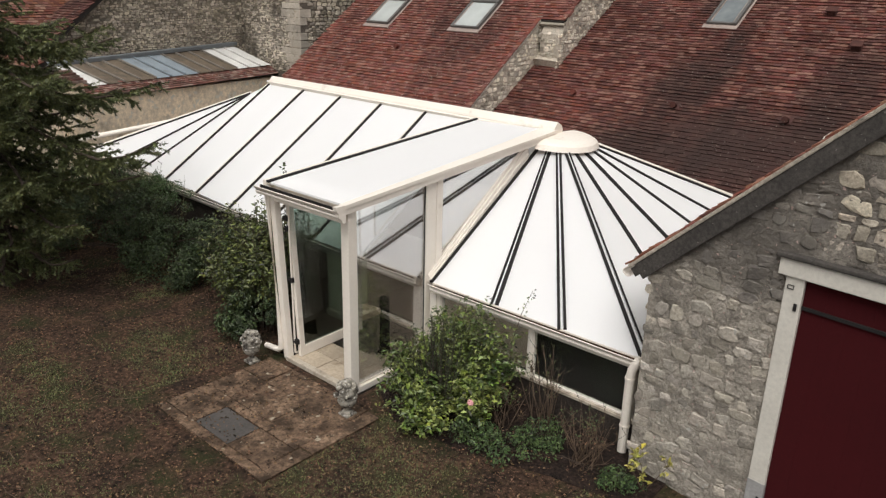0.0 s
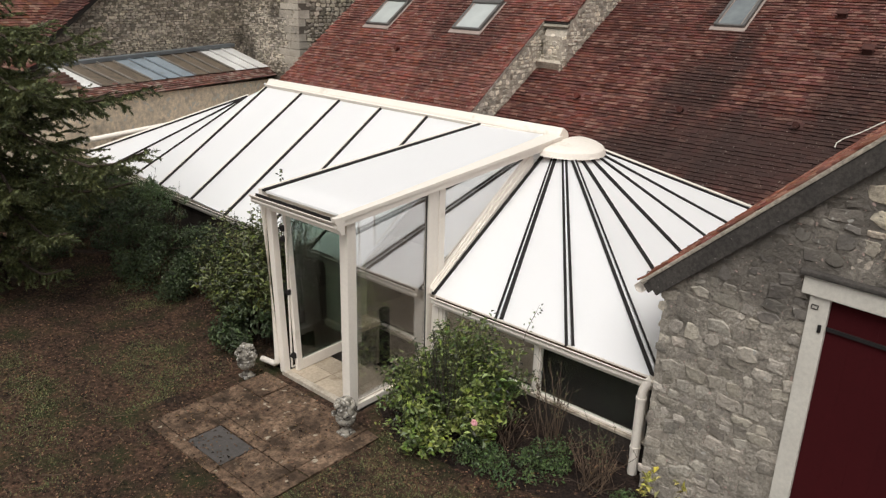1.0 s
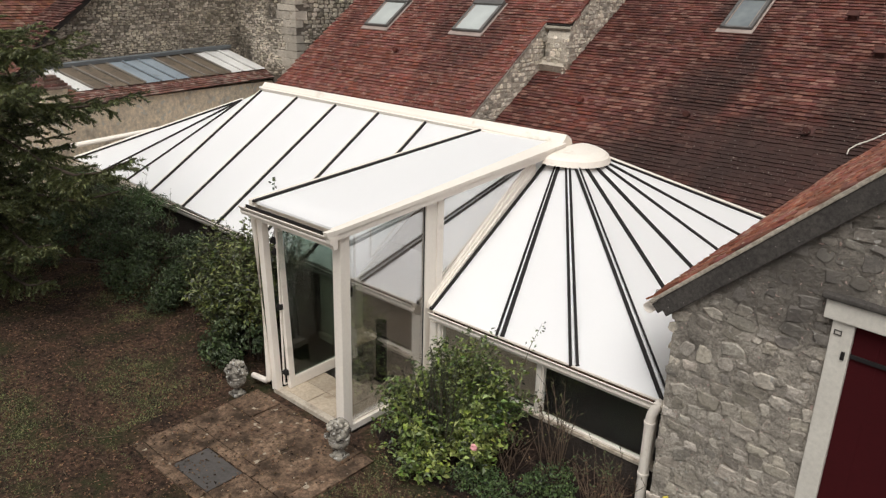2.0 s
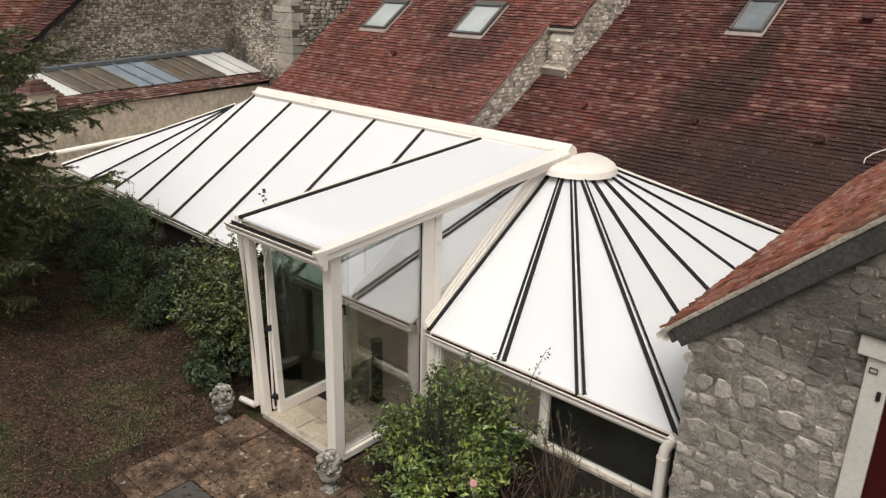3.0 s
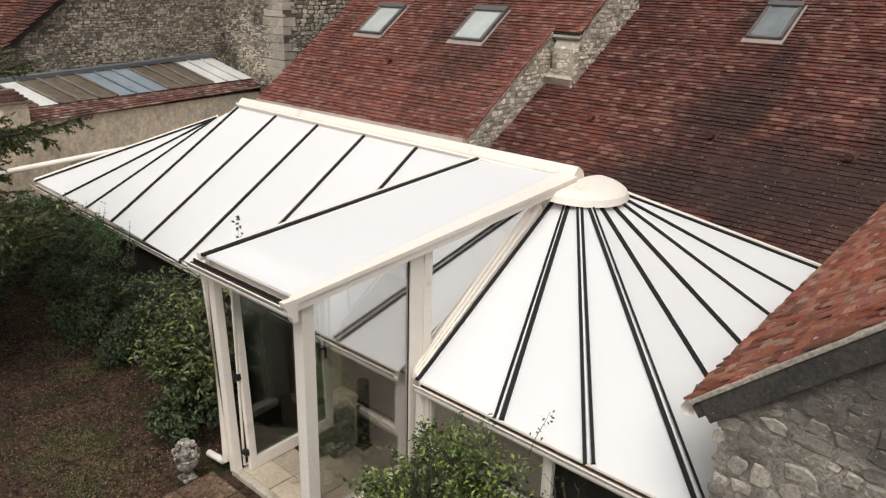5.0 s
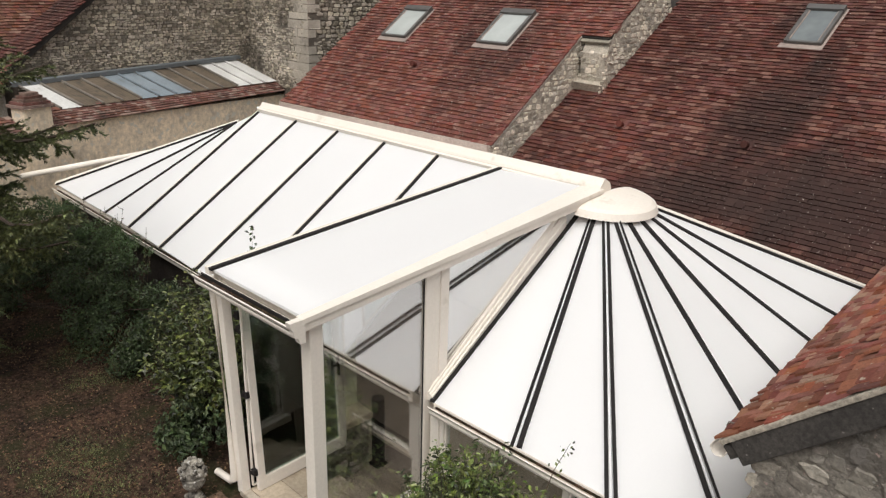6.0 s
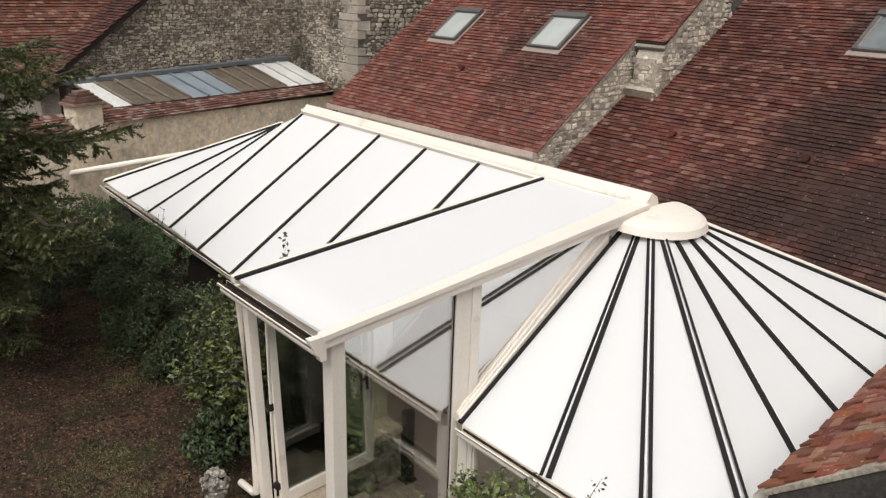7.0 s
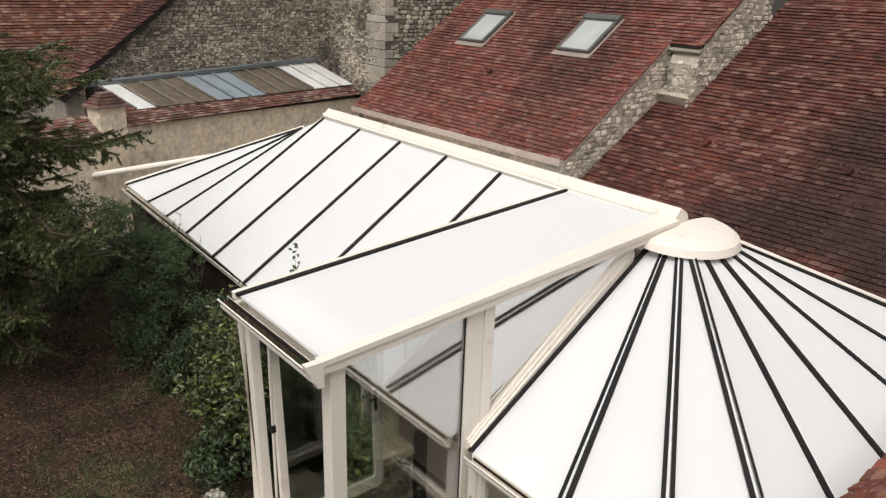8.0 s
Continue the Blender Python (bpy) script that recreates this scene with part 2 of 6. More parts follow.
def box(bm, x0, x1, y0, y1, z0, z1, bevel=0.0):
    r = bmesh.ops.create_cube(bm, size=1.0)
    for v in r["verts"]:
        v.co = Vector(((x0 + x1) / 2 + v.co.x * (x1 - x0), (y0 + y1) / 2 + v.co.y * (y1 - y0), (z0 + z1) / 2 + v.co.z * (z1 - z0)))
    if bevel:
        es = {e for v in r["verts"] for e in v.link_edges}
        bmesh.ops.bevel(bm, geom=list(es), offset=bevel, segments=2, affect="EDGES", profile=0.6)
    return bm


def beam(bm, p, q, w, h, up=(0, 0, 1), bevel=0.0):
    """A bar from p to q, w wide and h high, its top side towards up."""
    p, q = Vector(p), Vector(q)
    d = q - p
    f = d.normalized()
    r = f.cross(Vector(up)).normalized()
    u = r.cross(f)
    c = bmesh.ops.create_cube(bm, size=1.0)["verts"]
    for v in c:
        v.co = (p + q) / 2 + f * (v.co.y * d.length) + r * (v.co.x * w) + u * (v.co.z * h)
    if bevel:
        es = {e for v in c for e in v.link_edges}
        bmesh.ops.bevel(bm, geom=list(es), offset=bevel, segments=2, affect="EDGES", profile=0.6)
    return bm


def prism(bm, pts, n, t):
    """A flat polygon pts, thickened by t along -n."""
    n = Vector(n).normalized() * t
    top = [bm.verts.new(Vector(p)) for p in pts]
    low = [bm.verts.new(Vector(p) - n) for p in pts]
    bm.faces.new(top)
    bm.faces.new(low[::-1])
    for i in range(len(pts)):
        j = (i + 1) % len(pts)
        bm.faces.new((top[i], low[i], low[j], top[j]))
    return bm


def profile_run(bm, pts, p, q, side, up=(0, 0, 1)):
    """Sweep an open or closed outline pts (across, high) from p to q; side: the way that 'across' points."""
    p, q, s, u = Vector(p), Vector(q), Vector(side), Vector(up)
    a = [bm.verts.new(p + s * x + u * z) for x, z in pts]
    b = [bm.verts.new(q + s * x + u * z) for x, z in pts]
    for i in range(len(pts)):
        j = (i + 1) % len(pts)
        bm.faces.new((a[i], a[j], b[j], b[i]))
    bm.faces.new(a[::-1])
    bm.faces.new(b)
    return bm


def tube(bm, pts, r, seg=10):
    pts = [Vector(p) for p in pts]
    rings = []
    for i, p in enumerate(pts):
        d = (pts[min(i + 1, len(pts) - 1)] - pts[max(i - 1, 0)]).normalized()
        a = d.orthogonal().normalized() if abs(d.z) < 0.99 else Vector((1, 0, 0))
        b = d.cross(a).normalized()
        rr = r[i] if isinstance(r, (list, tuple)) else r
        rings.append([bm.verts.new(p + (a * math.cos(k * math.tau / seg) + b * math.sin(k * math.tau / seg)) * rr) for k in range(seg)])
    for i in range(len(rings) - 1):
        best = min(range(seg), key=lambda o: (rings[i][0].co - rings[i + 1][o].co).length)
        for k in range(seg):
            bm.faces.new((rings[i][k], rings[i][(k + 1) % seg], rings[i + 1][(k + 1 + best) % seg], rings[i + 1][(k + best) % seg]))
    bm.faces.new(rings[0][::-1])
    bm.faces.new(rings[-1])
    return bm


B = bmesh.new


# ---- ground ----
def ground_height(x, y):
    return 0.035 * noise.noise(Vector((x * 0.6, y * 0.6, 0))) + 0.012 * noise.noise(Vector((x * 3, y * 3, 5)))


def build_ground():
    """Fine sheet near the conservatory, with coarse rings out to the horizon; a pit for the sunken room."""
    xs = sorted(set([-400, -120, -60, -35, -25, -20] + [round(-16 + 0.25 * i, 3) for i in range(105)] + [14, 20, 35, 80, 400] + [-11.75, 3.3]))
    ys = sorted(set([-400, -120, -60, -35, -22, -15, -12] + [round(-10 + 0.25 * i, 3) for i in range(41)] + [-1.42, 0.05, 5.5, 7, 12, 25, 60, 120, 400]))
    bm = B()
    g = {}
    for i, x in enumerate(xs):
        for j, y in enumerate(ys):
            flat = (-2.2 < x < 4.2 and -3.6 < y) or y > -0.3
            g[i, j] = bm.verts.new((x, y, 0 if flat else ground_height(x, y)))
    for i in range(len(xs) - 1):
        for j in range(len(ys) - 1):
            cx, cy = (xs[i] + xs[i + 1]) / 2, (ys[j] + ys[j + 1]) / 2
            if -11.75 < cx < 3.3 and 0.05 < cy < 5.5:
                continue
            if -1.7 < cx < 0.05 and -1.42 < cy < 0.06:
                continue
            bm.faces.new((g[i, j], g[i + 1, j], g[i + 1, j + 1], g[i, j + 1]))
    return solo("ground", bm, M_EARTH, "brown bare earth lawn with thin patchy grass", "ground", kind="structure")


ground = build_ground()
# sheet of bed soil, coloured darker to carry the shade under the window
bm = B()
prism(bm, [(0.14, -0.05, 0.014), (0.16, -1.20, 0.010), (0.8, -1.55, 0.008), (1.9, -1.42, 0.010), (2.9, -1.12, 0.010), (3.9, -0.95, 0.010), (3.9, -0.05, 0.014)], (0, 0, 1), 0.06)
solo("flower_bed", bm, M_SOIL, "bed soil under the window, its shade put into the colour", "flower bed", kind="structure")

# ---- house: two tiled roofs, the walls under them ----
LEFT_ROOF = (6.05, 2.40, 0.72)     # y and z at the eave, slope
RIGHT_ROOF = (5.20, 1.14, 0.62)


def on_roof(roof, x, v, h=0.0):
    """The point at x, v metres up the slope, h above it."""
    y0, z0, s = roof
    a = math.atan(s)
    return Vector((x, y0 + v * math.cos(a) - h * math.sin(a), z0 + v * math.sin(a) + h * math.cos(a)))


def tile_box(w, l, t):
    """One flat clay tile: eight corners, the tail lifted, no underside."""
    v = [(-w / 2, 0, 0), (w / 2, 0, 0), (w / 2, l, 0), (-w / 2, l, 0), (-w / 2, 0, t), (w / 2, 0, t), (w / 2, l, t * 0.7), (-w / 2, l, t * 0.7)]
    f = [(4, 5, 6, 7), (0, 1, 5, 4), (1, 2, 6, 5), (3, 0, 4, 7)]
    return v, f


TILE_SIZE = (0.165, 0.104, 0.20)     # width, visible step, length


def tile_roof(name, label, origin, across, upslope, normal, width, length, single, keep=None, one=None, many=None, seed=1, parent=None, size=TILE_SIZE):
    """Courses of flat tiles. single(u, v): whether the tile there is an object of its own; keep(u, v): whether there is a tile."""
    rnd = random.Random(seed)
    o, U, V, N = (Vector(k) for k in (origin, across, upslope, normal))
    TILE_W, TILE_STEP, TILE_L = size
    base = tagged(parent or new(name), label, "roof", kind="structure")
    tv, tf = tile_box(TILE_W - 0.008, TILE_L, 0.019)
    shared = raw_mesh("tile", tv, tf, one or M_TILE_OB)
    verts, faces = [], []
    for c in range(int(length / TILE_STEP)):
        sag = 0.012 * math.sin(c * 0.9) * rnd.random()
        shift = (c % 2) * TILE_W / 2 + rnd.uniform(-0.012, 0.012)
        for k in range(int(width / TILE_W) + 1):
            u, v = k * TILE_W + shift, c * TILE_STEP
            if u > width or (keep and not keep(u, v)):
                continue
            du, dv, dh, rz = rnd.gauss(0, 0.003), rnd.gauss(0, 0.004), abs(rnd.gauss(0, 0.004)) + sag, rnd.gauss(0, 0.012)
            tilt = -0.19 + rnd.gauss(0, 0.014)
            lo = o + U * (u + du) + V * (v + dv) + N * (0.026 + dh)
            ca, sa = math.cos(rz), math.sin(rz)
            X = U * ca + V * sa
            Y = (V * ca - U * sa) + N * tilt
            if single(u, v):
                ob = new("tile", shared)
                ob.matrix_world = Matrix(((X.x, Y.x, N.x, lo.x), (X.y, Y.y, N.y, lo.y), (X.z, Y.z, N.z, lo.z), (0, 0, 0, 1)))
                ob.parent = base
            else:
                n = len(verts)
                verts += [tuple(lo + X * a + Y * b + N * d) for a, b, d in tv]
                faces += [tuple(n + i for i in f) for f in tf]
    rest = new("tile_courses", raw_mesh("tile_courses", verts, faces, many or M_TILE))
    rest.parent = base
    tagged(rest, kind="stuff")
    bm = B()
    e = [o, o + U * width, o + U * width + V * length, o + V * length]
    if keep is None:
        prism(bm, e, N, 0.12)
        part("roof_deck", bm, M_DARK, base)
    return base


def roof_axes(roof):
    a = math.atan(roof[2])
    return (1, 0, 0), (0, math.cos(a), math.sin(a)), (0, -math.sin(a), math.cos(a))


PARTY_X, BREAST_X, BREAST_V = -4.50, -3.80, 3.28   # the stepped party wall between the two roofs
LEFT_END = -11.55
ax, up_l, nl = roof_axes(LEFT_ROOF)
bm = B()
prism(bm, [on_roof(LEFT_ROOF, LEFT_END, 0), on_roof(LEFT_ROOF, PARTY_X - 0.05, 0), on_roof(LEFT_ROOF, PARTY_X - 0.05, BREAST_V + 0.1),
           on_roof(LEFT_ROOF, BREAST_X - 0.02, BREAST_V + 0.1), on_roof(LEFT_ROOF, BREAST_X - 0.02, 6.0), on_roof(LEFT_ROOF, LEFT_END, 6.0)], nl, 0.12)
roof_left = solo("roof_left", bm, M_DARK, "weathered red-brown flat clay tile roof with lichen specks", "roof", kind="structure")
tile_roof("roof_left", "weathered red-brown flat clay tile roof with lichen specks", on_roof(LEFT_ROOF, LEFT_END, -0.03), ax, up_l, nl, 7.72, 5.9,
          lambda u, v: False, keep=lambda u, v: u < 6.98 or v > BREAST_V + 0.14, seed=2, parent=roof_left)
ax, up_r, nr = roof_axes(RIGHT_ROOF)
bm = B()
prism(bm, [on_roof(RIGHT_ROOF, PARTY_X, 0), on_roof(RIGHT_ROOF, 9.5, 0), on_roof(RIGHT_ROOF, 9.5, 8.8), on_roof(RIGHT_ROOF, PARTY_X, 8.8)], nr, 0.12)
roof_right = solo("roof_right", bm, M_DARK, "dark-stained red-brown flat clay tile roof with moss", "roof", kind="structure")
tile_roof("roof_right", "dark-stained red-brown flat clay tile roof with moss", on_roof(RIGHT_ROOF, PARTY_X, -0.03), ax, up_r, nr, 13.8, 8.7,
          lambda u, v: 4.4 < u < 7.3 and 1.3 < v < 3.0, keep=lambda u, v: not (u < 0.66 and v > BREAST_V + 1.1), one=M_TILE_DARK_OB, many=M_TILE_DARK, seed=3, parent=roof_right)


def unit_stones(n, seed, material):
    """Rounded, uneven stone faces of unit size, proud of the mortar."""
    rnd = random.Random(seed)
    out = []
    for _ in range(n):
        k = 9
        verts, faces = [], []
        rad = [rnd.uniform(0.70, 1.12) for _ in range(k)]
        e = 2 / rnd.uniform(2.6, 7.0)
        off = rnd.random()
        tx, ty = rnd.uniform(-0.5, 0.5), rnd.uniform(-0.5, 0.5)
        for ring, (s, h) in enumerate(((1.02, -0.4), (0.99, 0.35), (0.84, 0.9))):
            for i in range(k):
                a = (i + off) * math.tau / k
                c, d = math.cos(a), math.sin(a)
                x = math.copysign(abs(c) ** e, c) * 0.5
                y = math.copysign(abs(d) ** e, d) * 0.5
                j = rnd.uniform(0.92, 1.06) if ring else 1.0
                px, py = x * s * rad[i] * j, y * s * rad[i] * j
                verts.append((px, py, h * rnd.uniform(0.75, 1.2) + (tx * px + ty * py if ring == 2 else 0) if ring else h))
        verts.append((rnd.uniform(-0.2, 0.2), rnd.uniform(-0.2, 0.2), rnd.uniform(0.85, 1.15)))
        for r in range(2):
            for i in range(k):
                j = (i + 1) % k
                faces.append((r * k + i, r * k + j, (r + 1) * k + j, (r + 1) * k + i))
        faces += [(2 * k + i, 2 * k + (i + 1) % k, 3 * k) for i in range(k)]
        out.append((verts, faces, raw_mesh("stone", verts, faces, material)))
    return out


STONES = unit_stones(28, 7, M_STONE)
PARTY_STONES = unit_stones(20, 8, M_STONE_PARTY)


def rubble(parent, origin, U, V, width, height, inside, rows=(0.09, 0.17), cols=(0.14, 0.36), depth=0.035, single=None, seed=1, joint=0.95, material=None, skip=0.0, shapes=None):
    """Roughly coursed rubble on a wall's face; single(u, v): which stones are objects of their own; the rest are joined."""
    rnd = random.Random(seed)
    o, U, V = Vector(origin), Vector(U).normalized(), Vector(V).normalized()
    N = U.cross(V)
    verts, faces, v = [], [], 0.0
    while v < height:
        h = rnd.uniform(*rows)
        u = -rnd.random() * 0.2
        while u < width:
            w = rnd.uniform(*cols) * (0.75 + h / rows[1] * 0.35)
            cells = [(u + w / 2, v + h / 2, w, h)]
            if w < cols[0] * 1.5 and rnd.random() < 0.25:
                cells = [(u + w / 2, v + h * 0.26, w, h * 0.5), (u + w / 2, v + h * 0.76, w, h * 0.48)]
            for cu, cv, cw, ch in cells:
                cv2 = cv + 0.05 * noise.noise(Vector((cu * 1.3, cv * 1.3, seed)))
                if not inside(cu, cv2) or rnd.random() < skip:
                    continue
                ang = rnd.gauss(0, 0.11)
                ca, sa = math.cos(ang), math.sin(ang)
                X, Y = U * ca + V * sa, V * ca - U * sa
                d = depth * rnd.uniform(0.5, 1.5)
                sw, sh = cw * joint * rnd.uniform(0.9, 1.08), ch * joint * rnd.uniform(0.88, 1.1)
                p = o + U * cu + V * cv2
                sv, sf, me = rnd.choice(shapes or STONES)
                if single and single(cu, cv2):
                    ob = new("stone", me)
                    ob.matrix_world = Matrix(((X.x * sw, Y.x * sh, N.x * d, p.x), (X.y * sw, Y.y * sh, N.y * d, p.y), (X.z * sw, Y.z * sh, N.z * d, p.z), (0, 0, 0, 1)))
                    ob.parent = parent
                else:
                    n = len(verts)
                    verts += [tuple(p + X * (a * sw) + Y * (b * sh) + N * (c * d)) for a, b, c in sv]
                    faces += [tuple(n + i for i in f) for f in sf]
            u += w
        v += h
    if verts:
        ob = new("rubble", raw_mesh("rubble", verts, faces, material or M_STONE_ISL))
        ob.parent = parent
        tagged(ob, kind="stuff")


# house walls under the eaves
bm = B()
box(bm, LEFT_END + 0.1, PARTY_X - 0.02, 6.22, 6.6, -1.2, 2.27)
solo("wall_house_left", bm, M_RENDER, "pale lime-rendered house wall under the eaves", "wall", kind="structure")
bm = B()
box(bm, PARTY_X, 9.5, 5.42, 5.8, -1.2, 1.06)
solo("wall_house_right", bm, M_RENDER, "pale lime-rendered house wall under the low eaves", "wall", kind="structure")

# party wall: rubble face between the lower and the upper roof, with a thicker breast further up
def party_wall():
    y0, z0, s = LEFT_ROOF
    a = math.atan(s)
    yb = y0 + BREAST_V * math.cos(a)
    bm = B()
    prism(bm, [(PARTY_X, 6.0, -1.0), (PARTY_X, 10.8, -1.0), (PARTY_X, 10.8, z0 + (10.8 - y0) * s + 0.02), (PARTY_X, 6.0, z0 + (6.0 - y0) * s + 0.02)], (1, 0, 0), 0.45)
    wall = solo("wall_party", bm, M_MORTAR_PALE, "rubble stone party wall stepping between two tiled roofs", "wall", kind="structure")
    bm = B()
    prism(bm, [(BREAST_X, yb, 2.0), (BREAST_X, 10.9, 2.0), (BREAST_X, 10.9, z0 + (10.9 - y0) * s - 0.02), (BREAST_X, yb + 0.28, z0 + (yb + 0.28 - y0) * s - 0.02), (BREAST_X, yb, z0 + (yb - y0) * s - 0.25)], (1, 0, 0), 0.6)
    part("breast", bm, M_MORTAR_PALE, wall, "thicker mortared stone breast")
    low = lambda y: RIGHT_ROOF[1] + (y - RIGHT_ROOF[0]) * RIGHT_ROOF[2]
    top = lambda y: z0 + (y - y0) * s
    rubble(wall, (PARTY_X, 6.0, 1.4), (0, 1, 0), (0, 0, 1), 3.2, 4.5, lambda u, v: low(6.0 + u) + 0.05 < 1.4 + v < top(6.0 + u) - 0.06, (0.065, 0.13), (0.075, 0.19), 0.017, lambda u, v: True, 11, 0.90, skip=0.10, shapes=PARTY_STONES)
    rubble(wall, (BREAST_X, yb, 2.5), (0, 1, 0), (0, 0, 1), 2.4, 4.0, lambda u, v: low(yb + u) + 0.05 < 2.5 + v < top(yb + u) - 0.14, (0.07, 0.13), (0.08, 0.19), 0.017, lambda u, v: True, 12, 0.90, skip=0.10, shapes=PARTY_STONES)
    # front of the breast
    rubble(wall, (PARTY_X, yb, 2.6), (1, 0, 0), (0, 0, 1), 0.58, 2.2, lambda u, v: low(yb) + 0.1 < 2.6 + v < top(yb) - 0.28 and 0.03 < u < 0.56, (0.07, 0.13), (0.1, 0.22), 0.016, lambda u, v: True, 13, 0.92, skip=0.45, shapes=PARTY_STONES)
    rubble(wall, (PARTY_X, yb, top(yb) - 0.27), (1, 0, 0), (0, 0.28, 0.45), 0.58, 0.52, lambda u, v: 0.04 < u < 0.55 and v < 0.48, (0.09, 0.15), (0.1, 0.24), 0.018, lambda u, v: True, 14, 0.9, skip=0.45, shapes=PARTY_STONES)
    bm = B()
    prism(bm, [(PARTY_X - 0.05, yb + 0.24, top(yb + 0.24) + 0.02), (BREAST_X + 0.03, yb + 0.24, top(yb + 0.24) + 0.02), (BREAST_X + 0.03, yb + 0.42, top(yb + 0.42) + 0.03), (PARTY_X - 0.05, yb + 0.42, top(yb + 0.42) + 0.03)], (0, -0.6, 0.8), 0.04)
    part("capping", bm, M_TILE, wall, "thin clay capping over the breast")
    bm = B()
    beam(bm, on_roof(LEFT_ROOF, PARTY_X - 0.06, BREAST_V + 0.08, -0.06), on_roof(LEFT_ROOF, BREAST_X + 0.01, BREAST_V + 0.08, -0.06), 0.05, 0.13, up_l, 0.008)
    part("bedding", bm, M_STONE_PARTY, wall, "mortar bed under the tiles")
    return wall


party_wall()

# ---- conservatory ----
EAVE_Z, SLOPE = 1.26, 0.583
RIDGE_Y = 2.93


def front(x, y, h=0.0):
    return Vector((x, y, EAVE_Z + SLOPE * y + h))


NF = Vector((0, -SLOPE, 1)).normalized()
conservatory = thing("conservatory", "cream-framed conservatory with opal white roof panels and black glazing bars", "conservatory")
RAFTERS = [-7.70, -6.47, -5.266, -4.063, -2.865]     # x at the ridge; the bars lean a little along the eave
LEANX = 0.088
APEX_L = Vector((-8.08, 2.66, 2.735))
FAN_L = [-8.50, -9.60, -11.10]


def bx(x, y):
    return x + LEANX * (2.95 - y)


def panel(pts, n=NF, label=""):
    bm = B()
    prism(bm, pts, n, 0.032)
    return part("roof_panel", bm, M_PANEL, conservatory, label)


def bar(p, q, n=NF, w=0.05, name="glazing_bar", mat=None, h=0.028, lift=0.012):
    bm = B()
    o = Vector(n) * lift
    beam(bm, Vector(p) + o, Vector(q) + o, w, h, n, 0.006)
    return part(name, bm, mat or M_BLACK, conservatory)


EY = -0.04


def eave_y(x):
    """The long eave runs a little askew to the ridge."""
    return max(EY, -0.04 * (x + 5.4))


def foot(x):
    return Vector((x, eave_y(x), EAVE_Z + SLOPE * eave_y(x) - 0.03 * max(0.0, -8 - x)))


cols = RAFTERS + [-1.60]
for x0, x1 in zip(cols[:-1], cols[1:]):
    e0, e1 = bx(x0, EY) + 0.01, (bx(x1, EY) - 0.01 if x1 < -2 else -1.5)
    panel([foot(e0), foot(e1), front(bx(x1, RIDGE_Y) - 0.01, RIDGE_Y), front(bx(x0, RIDGE_Y) + 0.01, RIDGE_Y)])
for x in RAFTERS:
    bar(foot(bx(x, EY)) + Vector((0, -0.02, 0)), front(bx(x, RIDGE_Y), RIDGE_Y - 0.02))
    bar(foot(bx(x, EY) - 0.042) + Vector((0, -0.02, 0)), front(bx(x, RIDGE_Y) - 0.042, RIDGE_Y - 0.02), w=0.03, name="cap_strip", mat=M_CREAM, h=0.022)
feet = [bx(RAFTERS[0], EY)] + FAN_L
for i, (x0, x1) in enumerate(zip(feet[:-1], feet[1:])):
    panel([foot(x1), foot(x0)] + ([front(RAFTERS[0], RIDGE_Y), APEX_L] if i == 0 else [APEX_L]), label="tapered white roof panel")
for x in FAN_L:
    bar(foot(x) + Vector((0, -0.02, 0)), APEX_L, w=0.04)
bm = B()
beam(bm, foot(FAN_L[-1] - 0.09), APEX_L + Vector((-0.05, 0.06, 0.0)), 0.10, 0.06, NF, 0.01)
part("edge_trim", bm, M_CREAM, conservatory, "cream trim along the slanting edge")

# back slope and the wall sides of the room
bm = B()
prism(bm, [(-7.98, RIDGE_Y + 0.12, 3.02), (-0.3, RIDGE_Y + 0.12, 3.02), (-0.3, 5.55, 1.5), (-10.5, 5.55, 1.5)], (0, 0.5, 1), 0.035)
part("back_roof", bm, M_PANEL, conservatory)

# ridge capping: a folded cream profile
bm = B()
profile_run(bm, [(-0.10, -0.085), (-0.105, -0.02), (-0.085, 0.012), (0.0, 0.10), (0.12, 0.03), (0.16, -0.05), (0.12, -0.09)], (-7.74, 3.03, 3.035), (-0.05, 3.03, 3.035), (0, 1, 0))
part("ridge_cap", bm, M_CREAM, conservatory, "folded cream ridge capping")
bm = B()
beam(bm, (-7.70, 2.92, 2.985), (-0.05, 2.915, 2.94), 0.05, 0.10, (0, -0.5, 1), 0.008)
part("ridge_trim", bm, M_CREAM, conservatory)

# right-hand fan
APEX = Vector((-0.11, 3.13, 3.085))
FEET = [Vector((x, EY, EAVE_Z + SLOPE * EY)) for x in (0.02, 1.145, 2.21, 3.34)] + \
       [Vector((3.25, y, EAVE_Z)) for y in (1.18, 2.37, 3.64, 4.90)] + [Vector((2.55, 5.62, 1.66))]
NH = Vector((0.539, 0, 1)).normalized()


FAN_TOPS = [APEX] * 2 + [APEX - Vector((0, 0, k)) for k in (0.02, 0.06, 0.05, 0.02)] + [APEX + Vector(k) for k in ((0.01, -0.07, 0), (0.06, -0.14, -0.03), (0.12, -0.18, -0.06))]


def under_cap(i):
    """Where the bar to the foot i starts, hidden under the cap."""
    return FAN_TOPS[i] + (FEET[i] - FAN_TOPS[i]).normalized() * 0.70


